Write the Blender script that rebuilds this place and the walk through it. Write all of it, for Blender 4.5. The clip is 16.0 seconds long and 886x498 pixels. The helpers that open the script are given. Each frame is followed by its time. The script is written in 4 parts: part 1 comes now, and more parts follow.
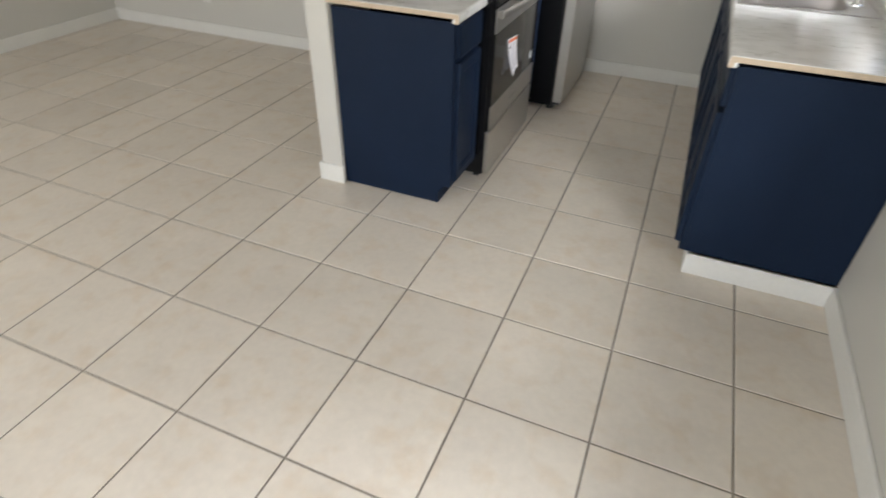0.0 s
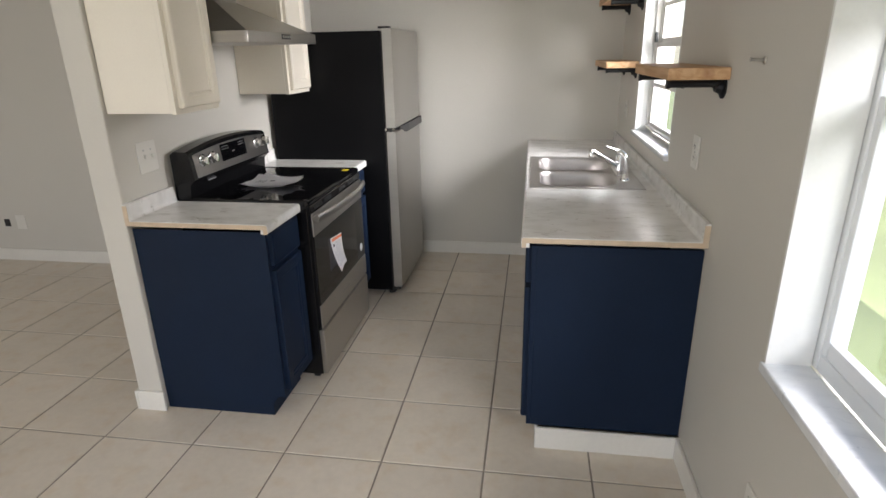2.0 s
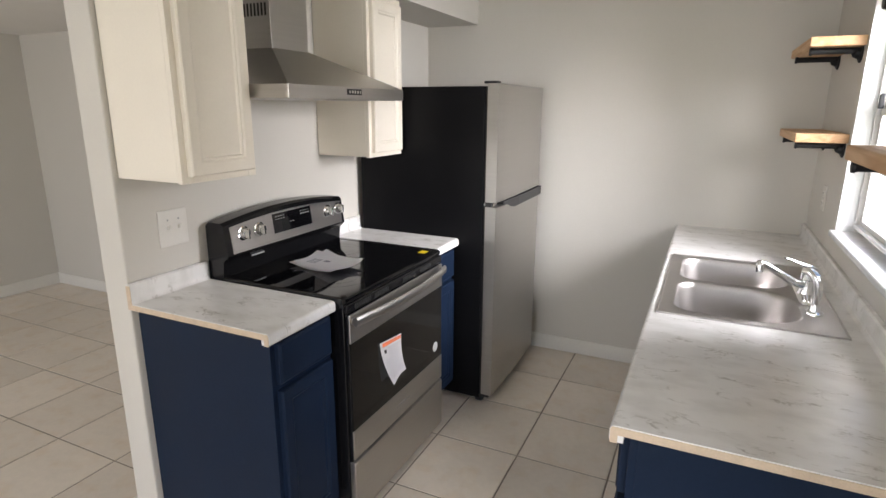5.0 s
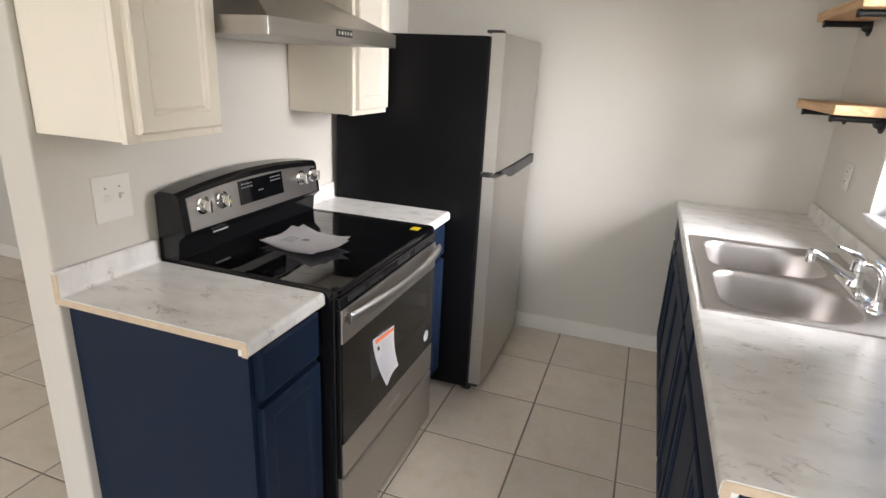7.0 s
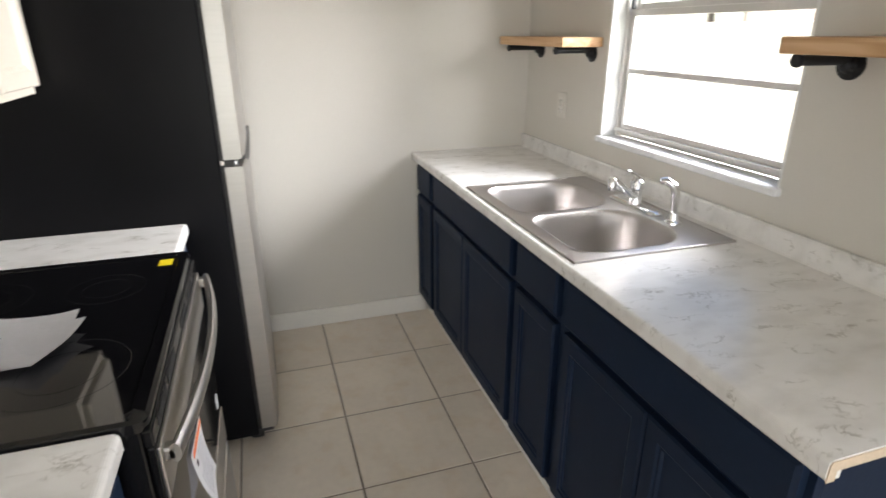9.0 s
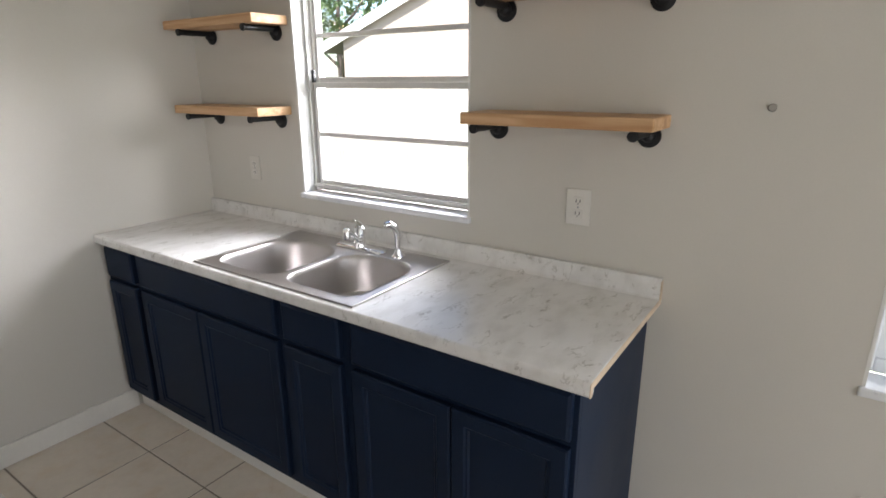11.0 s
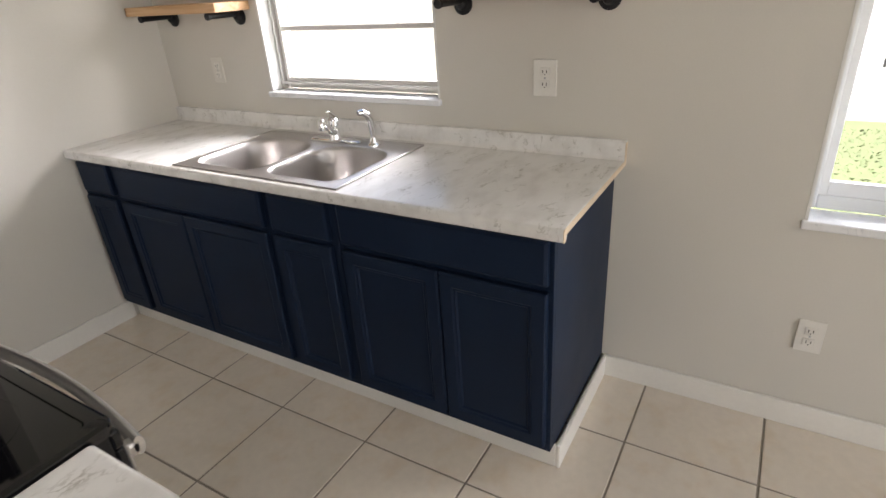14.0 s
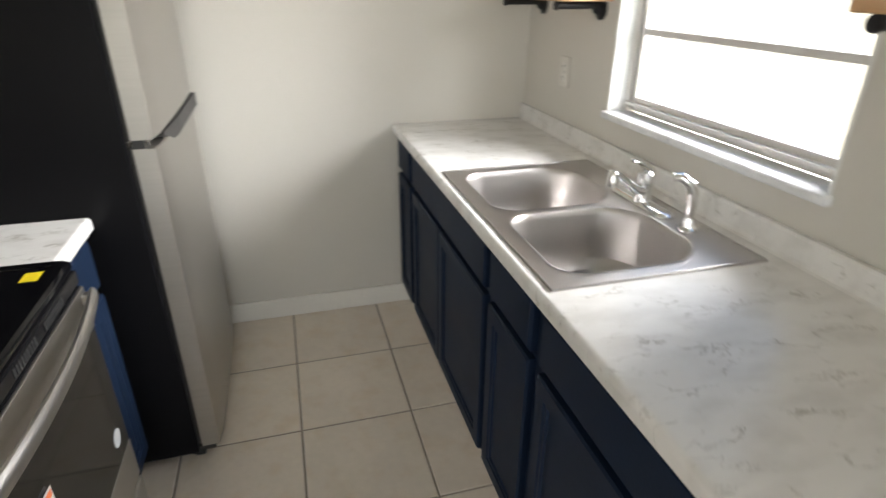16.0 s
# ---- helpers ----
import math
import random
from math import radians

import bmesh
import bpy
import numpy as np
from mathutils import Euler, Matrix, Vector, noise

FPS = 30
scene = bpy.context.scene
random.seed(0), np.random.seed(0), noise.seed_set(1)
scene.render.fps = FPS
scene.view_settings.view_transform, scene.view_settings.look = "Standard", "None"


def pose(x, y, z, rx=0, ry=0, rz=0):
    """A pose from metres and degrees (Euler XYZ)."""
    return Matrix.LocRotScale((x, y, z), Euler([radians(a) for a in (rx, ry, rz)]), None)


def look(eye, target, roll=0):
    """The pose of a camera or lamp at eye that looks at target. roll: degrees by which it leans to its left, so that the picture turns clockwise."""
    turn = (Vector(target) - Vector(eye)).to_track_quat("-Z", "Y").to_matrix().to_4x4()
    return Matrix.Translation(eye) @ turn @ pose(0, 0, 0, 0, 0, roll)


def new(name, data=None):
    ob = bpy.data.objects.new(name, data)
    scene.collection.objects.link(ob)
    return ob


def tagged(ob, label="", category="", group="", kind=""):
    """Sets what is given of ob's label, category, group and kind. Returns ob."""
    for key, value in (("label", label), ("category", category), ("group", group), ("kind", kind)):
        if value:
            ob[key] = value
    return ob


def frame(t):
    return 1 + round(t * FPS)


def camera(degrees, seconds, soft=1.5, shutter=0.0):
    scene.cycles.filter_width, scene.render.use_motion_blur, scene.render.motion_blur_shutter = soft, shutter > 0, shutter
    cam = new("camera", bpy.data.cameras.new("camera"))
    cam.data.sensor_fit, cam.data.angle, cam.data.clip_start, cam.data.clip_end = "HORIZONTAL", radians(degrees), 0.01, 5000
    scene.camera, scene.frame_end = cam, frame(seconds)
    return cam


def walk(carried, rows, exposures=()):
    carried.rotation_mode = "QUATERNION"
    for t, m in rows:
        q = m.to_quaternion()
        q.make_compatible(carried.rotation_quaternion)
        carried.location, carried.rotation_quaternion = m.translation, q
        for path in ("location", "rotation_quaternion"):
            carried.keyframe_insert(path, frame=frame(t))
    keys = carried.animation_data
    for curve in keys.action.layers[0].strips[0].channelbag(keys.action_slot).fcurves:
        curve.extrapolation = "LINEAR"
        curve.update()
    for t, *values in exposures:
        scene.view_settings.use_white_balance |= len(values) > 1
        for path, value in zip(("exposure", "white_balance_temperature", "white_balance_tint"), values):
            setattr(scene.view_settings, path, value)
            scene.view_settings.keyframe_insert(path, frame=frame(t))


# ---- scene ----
cam = camera(76.7, 16.0, shutter=0.35)
PATH = [
    (0, (-0.798, -2.122, 1.501), (-1.4, -0.641, 0.298), 1.4),
    (0.5, (-0.681, -2.092, 1.515), (-1.114, -0.459, 0.444), -1.5),
    (1, (-0.647, -2.047, 1.535), (-1.008, -0.272, 0.688), -2.3),
    (1.5, (-0.629, -1.992, 1.549), (-0.955, -0.168, 0.796), -1.4),
    (2, (-0.615, -1.938, 1.544), (-0.912, -0.074, 0.881), -1.1),
    (2.5, (-0.65, -1.741, 1.544), (-1.019, 0.116, 0.899), -1.6),
    (3, (-0.706, -1.498, 1.558), (-1.088, 0.388, 1.014), -1.9),
    (3.5, (-0.613, -1.292, 1.563), (-1.163, 0.565, 1.065), -0.1),
    (4, (-0.523, -1.173, 1.567), (-1.258, 0.618, 1.064), 0.6),
    (4.5, (-0.501, -1.165, 1.571), (-1.305, 0.597, 1.071), 0.5),
    (4.7, (-0.492, -1.157, 1.574), (-1.319, 0.596, 1.081), 0.4),
    (6.8, (-0.824, -0.937, 1.546), (-1.473, 0.863, 0.963), 1.7),
    (7, (-0.836, -0.904, 1.542), (-1.463, 0.891, 0.923), 2.8),
    (7.5, (-0.852, -0.787, 1.529), (-1.518, 0.992, 0.902), 4.3),
    (8, (-1.059, -0.721, 1.516), (-1.494, 1.134, 0.906), 2.5),
    (8.5, (-1.212, -0.61, 1.53), (-1.135, 1.261, 0.826), -1.0),
    (9, (-1.368, -0.457, 1.496), (-0.796, 1.317, 0.772), -0.1),
    (9.5, (-1.538, -0.408, 1.486), (-0.551, 1.174, 0.761), -0.5),
    (10, (-1.652, -0.385, 1.496), (-0.374, 0.96, 0.749), -1.4),
    (10.2, (-1.663, -0.372, 1.517), (-0.299, 0.9, 0.795), -1.3),
    (12.3, (-1.937, -0.435, 1.633), (-0.254, 0.535, 1.157), -0.8),
    (12.5, (-1.93, -0.441, 1.587), (-0.281, 0.528, 1.005), -1.3),
    (13, (-1.932, -0.426, 1.53), (-0.383, 0.559, 0.736), -3.0),
    (13.5, (-1.937, -0.427, 1.523), (-0.408, 0.547, 0.679), -3.3),
    (14, (-1.893, -0.435, 1.512), (-0.365, 0.515, 0.638), -4.1),
    (14.5, (-1.679, -0.444, 1.496), (-0.189, 0.529, 0.583), -3.4),
    (15, (-1.505, -0.377, 1.481), (-0.18, 0.809, 0.565), -2.3),
    (15.5, (-1.314, -0.228, 1.477), (-0.304, 1.245, 0.575), -2.3),
    (16, (-1.097, -0.153, 1.485), (-0.606, 1.587, 0.63), 0.3),
]
EXPOSURES = [(0, 2.88, 6250, 9), (0.5, 2.85, 6500, 9), (1.0, 2.53, 6550, 10), (1.5, 2.53, 6450, 12), (2.0, 2.53, 6400, 12), (2.5, 2.68, 6450, 14), (3.0, 2.82, 6350, 14), (4.5, 2.82, 6350, 14), (7.5, 2.98, 6480, 13), (8.5, 2.93, 6300, 10),
             (9.5, 3.08, 6550, 13), (10.0, 3.05, 6450, 11), (12.4, 2.36, 6150, 16), (13.0, 2.83, 6550, 15), (14.5, 2.95, 6580, 14), (15.5, 3.08, 6500, 12), (16, 2.9, 6500, 9)]
walk(cam, [(t, look(eye, target, roll)) for t, eye, target, roll in PATH], EXPOSURES)

# ---- world, sun, added lamps at the windows ----
world = bpy.data.worlds.new("world")
scene.world = world
world.use_nodes = True
wn = world.node_tree
sky = wn.nodes.new("ShaderNodeTexSky")
sky.sky_type, sky.sun_disc = "NISHITA", False
sky.sun_elevation, sky.sun_rotation = radians(58), radians(-75)
wn.links.new(sky.outputs["Color"], wn.nodes["Background"].inputs["Color"])
wn.nodes["Background"].inputs["Strength"].default_value = 0.06
sun = new("sun", bpy.data.lights.new("sun", "SUN"))
sun.data.energy, sun.data.angle, sun.data.color = 2.5, radians(0.5), (1.0, 0.95, 0.88)
sun.matrix_world = look((-4.6, 1.2, 8.0), (0, 0, 0))
def fill_lamp(name, place, target, w, h, power, colour=(1.0, 0.985, 0.985)):
    """An added area lamp shining indoors, standing in for sky light."""
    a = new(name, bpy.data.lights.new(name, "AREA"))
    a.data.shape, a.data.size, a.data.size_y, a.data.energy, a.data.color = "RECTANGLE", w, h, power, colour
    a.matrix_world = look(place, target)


# two lamps added outside, above the windows, in place of sky light
fill_lamp("near_window_sky_lamp", (2.6, -1.18, 2.75), (0.0, -1.18, 1.15), 2.4, 1.5, 12.0)
fill_lamp("sink_window_sky_lamp", (2.7, 1.14, 3.35), (0.0, 1.14, 1.55), 1.8, 1.3, 25.0)
# lamps added outside to brighten the range side and the aisle floor
fill_lamp("sink_window_low_fill", (1.7, 0.66, 2.05), (-1.6, 1.15, 0.75), 1.7, 1.4, 48.0)
fill_lamp("near_window_low_fill", (1.9, -3.2, 2.6), (-1.3, 0.8, 0.1), 1.2, 1.2, 16.0, (1.0, 0.97, 0.93))
# fill lamps set in unseen south openings to brighten living room and galley
fill_lamp("living_opening_fill", (-4.6, -4.30, 1.4), (-4.3, 0, 0.9), 1.1, 1.2, 6.5)
fill_lamp("galley_opening_fill", (-1.2, -4.30, 1.25), (-1.4, 0, 1.0), 1.1, 1.8, 5.0)


# ---- materials ----
def mat(name, colour=(0.5, 0.5, 0.5), rough=0.5, metal=0.0, spread=0.06, scale=6.0, fine=90.0, bump=0.0, coat=0.0, rough_var=0.08, stretch=(1, 1, 1), spec=0.5):
    """A surface with two scales of variation in tone, gloss and relief."""
    m = bpy.data.materials.new(name)
    m.use_nodes = True
    nt = m.node_tree
    b = nt.nodes["Principled BSDF"]
    tc = nt.nodes.new("ShaderNodeTexCoord")
    mp = nt.nodes.new("ShaderNodeMapping")
    mp.inputs["Scale"].default_value = stretch
    nt.links.new(tc.outputs["Object"], mp.inputs["Vector"])
    big, small = nt.nodes.new("ShaderNodeTexNoise"), nt.nodes.new("ShaderNodeTexNoise")
    big.inputs["Scale"].default_value, big.inputs["Detail"].default_value = scale, 4.0
    small.inputs["Scale"].default_value, small.inputs["Detail"].default_value = fine, 3.0
    mix = nt.nodes.new("ShaderNodeMix")
    mix.data_type = "FLOAT"
    mix.inputs[0].default_value = 0.4
    for n in (big, small):
        nt.links.new(mp.outputs[0], n.inputs["Vector"])
    nt.links.new(big.outputs["Fac"], mix.inputs[2])
    nt.links.new(small.outputs["Fac"], mix.inputs[3])
    ramp = nt.nodes.new("ShaderNodeValToRGB")
    ramp.color_ramp.elements[0].position, ramp.color_ramp.elements[1].position = 0.3, 0.7
    ramp.color_ramp.elements[0].color = (*[c * (1 - spread) for c in colour], 1)
    ramp.color_ramp.elements[1].color = (*[min(1, c * (1 + spread)) for c in colour], 1)
    nt.links.new(mix.outputs[0], ramp.inputs[0])
    nt.links.new(ramp.outputs[0], b.inputs["Base Color"])
    rr = nt.nodes.new("ShaderNodeMapRange")
    rr.inputs["To Min"].default_value, rr.inputs["To Max"].default_value = max(0.02, rough - rough_var), min(1, rough + rough_var)
    nt.links.new(big.outputs["Fac"], rr.inputs["Value"])
    nt.links.new(rr.outputs[0], b.inputs["Roughness"])
    b.inputs["Metallic"].default_value = metal
    b.inputs["Specular IOR Level"].default_value = spec
    b.inputs["Coat Weight"].default_value = coat
    if bump:
        bp = nt.nodes.new("ShaderNodeBump")
        bp.inputs["Strength"].default_value, bp.inputs["Distance"].default_value = bump, 0.002
        nt.links.new(small.outputs["Fac"], bp.inputs["Height"])
        nt.links.new(bp.outputs[0], b.inputs["Normal"])
    return m


def tile_mat():
    m = mat("tile_glaze", (0.76, 0.685, 0.59), 0.37, spread=0.07, scale=4.5, fine=38.0, bump=0.12, rough_var=0.06)
    nt = m.node_tree
    b = nt.nodes["Principled BSDF"]
    old = b.inputs["Base Color"].links[0].from_socket
    oi = nt.nodes.new("ShaderNodeObjectInfo")
    hsv = nt.nodes.new("ShaderNodeHueSaturation")
    mr = nt.nodes.new("ShaderNodeMapRange")
    mr.inputs["To Min"].default_value, mr.inputs["To Max"].default_value = 0.94, 1.05
    nt.links.new(oi.outputs["Random"], mr.inputs["Value"])
    nt.links.new(mr.outputs[0], hsv.inputs["Value"])
    # faint peach clouds over the pale glaze
    cl = nt.nodes.new("ShaderNodeTexNoise")
    cl.inputs["Scale"].default_value, cl.inputs["Detail"].default_value = 11.0, 7.0
    cr = nt.nodes.new("ShaderNodeMapRange")
    cr.inputs["From Min"].default_value, cr.inputs["From Max"].default_value, cr.inputs["To Max"].default_value = 0.50, 0.72, 0.75
    pm = nt.nodes.new("ShaderNodeMix")
    pm.data_type, pm.blend_type = "RGBA", "MULTIPLY"
    pm.inputs[7].default_value = (0.93, 0.87, 0.79, 1)
    nt.links.new(nt.nodes["Mapping"].outputs[0], cl.inputs["Vector"])
    nt.links.new(cl.outputs["Fac"], cr.inputs["Value"])
    nt.links.new(cr.outputs[0], pm.inputs[0])
    nt.links.new(old, pm.inputs[6])
    nt.links.new(pm.outputs[2], hsv.inputs["Color"])
    nt.links.new(hsv.outputs[0], b.inputs["Base Color"])
    # each tile takes its own piece of the cloudy pattern
    add = nt.nodes.new("ShaderNodeVectorMath")
    mul = nt.nodes.new("ShaderNodeMath")
    mul.operation = "MULTIPLY"
    mul.inputs[1].default_value = 40.0
    mp = [n for n in nt.nodes if n.bl_idname == "ShaderNodeMapping"][0]
    tc = [n for n in nt.nodes if n.bl_idname == "ShaderNodeTexCoord"][0]
    nt.links.new(oi.outputs["Random"], mul.inputs[0])
    nt.links.new(tc.outputs["Object"], add.inputs[0])
    nt.links.new(mul.outputs[0], add.inputs[1])
    nt.links.new(add.outputs[0], mp.inputs["Vector"])
    return m


def marble_mat(name, base, vein, rough, scale, turn):
    """White laminate with soft grey drift and thin broken slanting veins."""
    m = bpy.data.materials.new(name)
    m.use_nodes = True
    nt = m.node_tree
    b = nt.nodes["Principled BSDF"]
    tc = nt.nodes.new("ShaderNodeTexCoord")
    mp = nt.nodes.new("ShaderNodeMapping")
    mp.inputs["Rotation"].default_value = (0, 0, radians(turn))
    mp.inputs["Scale"].default_value = (1.0, 2.1, 1.6)
    nt.links.new(tc.outputs["Object"], mp.inputs["Vector"])
    warp = nt.nodes.new("ShaderNodeTexNoise")
    warp.inputs["Scale"].default_value, warp.inputs["Detail"].default_value = scale * 1.5, 6.0
    nt.links.new(mp.outputs[0], warp.inputs["Vector"])
    ma = nt.nodes.new("ShaderNodeVectorMath")
    ma.operation = "MULTIPLY_ADD"
    ma.inputs[1].default_value = (0.12, 0.12, 0.12)
    nt.links.new(warp.outputs["Color"], ma.inputs[0])
    nt.links.new(mp.outputs[0], ma.inputs[2])
    vn = nt.nodes.new("ShaderNodeTexNoise")
    vn.inputs["Scale"].default_value, vn.inputs["Detail"].default_value, vn.inputs["Roughness"].default_value = scale * 1.5, 6.0, 0.6
    nt.links.new(ma.outputs[0], vn.inputs["Vector"])
    # thin lines where the field crosses its middle value
    sub = nt.nodes.new("ShaderNodeMath")
    sub.operation, sub.inputs[1].default_value = "SUBTRACT", 0.5
    ab = nt.nodes.new("ShaderNodeMath")
    ab.operation = "ABSOLUTE"
    nt.links.new(vn.outputs["Fac"], sub.inputs[0])
    nt.links.new(sub.outputs[0], ab.inputs[0])
    line = nt.nodes.new("ShaderNodeMapRange")
    line.inputs["From Min"].default_value, line.inputs["From Max"].default_value = 0.0, 0.022
    line.inputs["To Min"].default_value, line.inputs["To Max"].default_value = 0.78, 0.0
    nt.links.new(ab.outputs[0], line.inputs["Value"])
    brk = nt.nodes.new("ShaderNodeTexNoise")
    brk.inputs["Scale"].default_value, brk.inputs["Detail"].default_value = scale * 2.4, 4.0
    nt.links.new(mp.outputs[0], brk.inputs["Vector"])
    bm_ = nt.nodes.new("ShaderNodeMapRange")
    bm_.inputs["From Min"].default_value, bm_.inputs["From Max"].default_value = 0.50, 0.66
    nt.links.new(brk.outputs["Fac"], bm_.inputs["Value"])
    mul = nt.nodes.new("ShaderNodeMath")
    mul.operation = "MULTIPLY"
    nt.links.new(line.outputs[0], mul.inputs[0])
    nt.links.new(bm_.outputs[0], mul.inputs[1])
    drift = nt.nodes.new("ShaderNodeMapRange")
    drift.inputs["From Min"].default_value, drift.inputs["From Max"].default_value = 0.45, 0.75
    drift.inputs["To Max"].default_value = 0.36
    nt.links.new(warp.outputs["Fac"], drift.inputs["Value"])
    tot = nt.nodes.new("ShaderNodeMath")
    tot.operation, tot.use_clamp = "ADD", True
    nt.links.new(mul.outputs[0], tot.inputs[0])
    nt.links.new(drift.outputs[0], tot.inputs[1])
    mix = nt.nodes.new("ShaderNodeMix")
    mix.data_type = "RGBA"
    mix.inputs[6].default_value, mix.inputs[7].default_value = (*base, 1), (*vein, 1)
    nt.links.new(tot.outputs[0], mix.inputs[0])
    nt.links.new(mix.outputs[2], b.inputs["Base Color"])
    b.inputs["Roughness"].default_value = rough
    return m


def wood_mat(name, light, dark, scale=1.0):
    m = bpy.data.materials.new(name)
    m.use_nodes = True
    nt = m.node_tree
    b = nt.nodes["Principled BSDF"]
    tc = nt.nodes.new("ShaderNodeTexCoord")
    mp = nt.nodes.new("ShaderNodeMapping")
    mp.inputs["Scale"].default_value = (14 * scale, 1.0 * scale, 22 * scale)
    nt.links.new(tc.outputs["Object"], mp.inputs["Vector"])
    n = nt.nodes.new("ShaderNodeTexNoise")
    n.inputs["Scale"].default_value, n.inputs["Detail"].default_value, n.inputs["Distortion"].default_value = 2.2, 6.0, 0.8
    nt.links.new(mp.outputs[0], n.inputs["Vector"])
    knot = nt.nodes.new("ShaderNodeTexVoronoi")
    knot.inputs["Scale"].default_value = 5.0
    nt.links.new(tc.outputs["Object"], knot.inputs["Vector"])
    kr = nt.nodes.new("ShaderNodeMapRange")
    kr.inputs["From Min"].default_value, kr.inputs["From Max"].default_value = 0.07, 0.16
    kr.inputs["To Min"].default_value, kr.inputs["To Max"].default_value = 0.75, 0.0
    nt.links.new(knot.outputs["Distance"], kr.inputs["Value"])
    ramp = nt.nodes.new("ShaderNodeValToRGB")
    ramp.color_ramp.elements[0].position, ramp.color_ramp.elements[1].position = 0.35, 0.65
    ramp.color_ramp.elements[0].color, ramp.color_ramp.elements[1].color = (*dark, 1), (*light, 1)
    nt.links.new(n.outputs["Fac"], ramp.inputs[0])
    mix = nt.nodes.new("ShaderNodeMix")
    mix.data_type = "RGBA"
    mix.inputs[7].default_value = (dark[0] * 0.5, dark[1] * 0.3, dark[2] * 0.25, 1)
    nt.links.new(kr.outputs[0], mix.inputs[0])
    nt.links.new(ramp.outputs[0], mix.inputs[6])
    nt.links.new(mix.outputs[2], b.inputs["Base Color"])
    b.inputs["Roughness"].default_value = 0.55
    bp = nt.nodes.new("ShaderNodeBump")
    bp.inputs["Strength"].default_value, bp.inputs["Distance"].default_value = 0.25, 0.001
    nt.links.new(n.outputs["Fac"], bp.inputs["Height"])
    nt.links.new(bp.outputs[0], b.inputs["Normal"])
    return m


def glass_mat(name, tint=(1, 1, 1), rough=0.0):
    m = bpy.data.materials.new(name)
    m.use_nodes = True
    nt = m.node_tree
    nt.nodes.remove(nt.nodes["Principled BSDF"])
    out = nt.nodes["Material Output"]
    tr, gl, mx = (nt.nodes.new(k) for k in ("ShaderNodeBsdfTransparent", "ShaderNodeBsdfGlossy", "ShaderNodeMixShader"))
    tr.inputs["Color"].default_value = (*tint, 1)
    gl.inputs["Roughness"].default_value = rough
    mx.inputs[0].default_value = 0.05
    nt.links.new(tr.outputs[0], mx.inputs[1])
    nt.links.new(gl.outputs[0], mx.inputs[2])
    nt.links.new(mx.outputs[0], out.inputs["Surface"])
    return m


WALL = mat("wall_paint", (0.64, 0.615, 0.56), 0.62, spread=0.025, scale=1.4, fine=160.0, bump=0.18)
CEIL = mat("ceiling_paint", (0.80, 0.78, 0.74), 0.9, spread=0.03, scale=2.0, fine=120.0, bump=0.3)
TRIM = mat("trim_paint", (0.80, 0.78, 0.73), 0.40, spread=0.04, scale=5.0, fine=60.0, bump=0.06)
JAMB = mat("jamb_paint", (0.78, 0.78, 0.76), 0.5, spread=0.03, scale=4.0, fine=90.0, bump=0.08)
NAVY = mat("navy_paint", (0.0088, 0.0175, 0.039), 0.46, spread=0.12, scale=5.0, fine=140.0, bump=0.10, rough_var=0.07, spec=0.13)
CREAM = mat("cream_cabinet_paint", (0.86, 0.80, 0.69), 0.42, spread=0.03, scale=4.0, fine=120.0, bump=0.06)
LAMINATE = marble_mat("marble_laminate", (0.83, 0.82, 0.80), (0.42, 0.40, 0.36), 0.24, 5.0, 70)
SILL = marble_mat("sill_marble", (0.82, 0.83, 0.84), (0.55, 0.57, 0.60), 0.25, 7.0, 20)
CHIPBOARD = mat("raw_chipboard", (0.60, 0.48, 0.35), 0.85, spread=0.14, scale=30.0, fine=220.0, bump=0.5)
STEEL = mat("brushed_steel", (0.45, 0.435, 0.41), 0.36, 1.0, spread=0.05, scale=3.0, fine=60.0, bump=0.05, rough_var=0.05, stretch=(1, 1, 30))
STEEL_H = mat("brushed_steel_across", (0.50, 0.485, 0.465), 0.35, 1.0, spread=0.05, scale=3.0, fine=60.0, bump=0.05, rough_var=0.05, stretch=(1, 0.5, 40))
SINKSTEEL = mat("satin_sink_steel", (0.47, 0.45, 0.435), 0.40, 1.0, spread=0.05, scale=6.0, fine=200.0, bump=0.03, rough_var=0.04)
CHROME = mat("chrome", (0.80, 0.80, 0.80), 0.06, 1.0, spread=0.01, rough_var=0.02)
BLACK = mat("black_enamel", (0.008, 0.008, 0.009), 0.18, spread=0.1, scale=5.0, fine=200.0, rough_var=0.06, spec=0.35)
FRIDGEBLACK = mat("black_textured_steel", (0.008, 0.008, 0.009), 0.30, spread=0.1, scale=5.0, fine=500.0, bump=0.05, rough_var=0.05, spec=0.09)
BLACKGLASS = mat("black_glass", (0.004, 0.004, 0.005), 0.04, spread=0.05, rough_var=0.015)
OVENGLASS = mat("oven_glass", (0.007, 0.0065, 0.006), 0.07, spread=0.05, rough_var=0.02, spec=0.3)
BLACKPLASTIC = mat("black_plastic", (0.018, 0.018, 0.018), 0.45, spread=0.1)
IRON = mat("black_iron_pipe", (0.015, 0.015, 0.017), 0.5, 0.4, spread=0.2, scale=20.0, bump=0.2)
PINE = wood_mat("pine", (0.66, 0.43, 0.24), (0.50, 0.28, 0.13))
PLATE = mat("plastic_plate", (0.76, 0.74, 0.69), 0.37, spread=0.02, rough_var=0.05)
WALLPLATE = mat("painted_plate", (0.70, 0.675, 0.62), 0.55, spread=0.02)
DARK = mat("dark_hole", (0.02, 0.02, 0.02), 0.8, spread=0.1)
ALU = mat("aluminium_frame", (0.68, 0.66, 0.63), 0.45, 0.2, spread=0.06, scale=8.0)
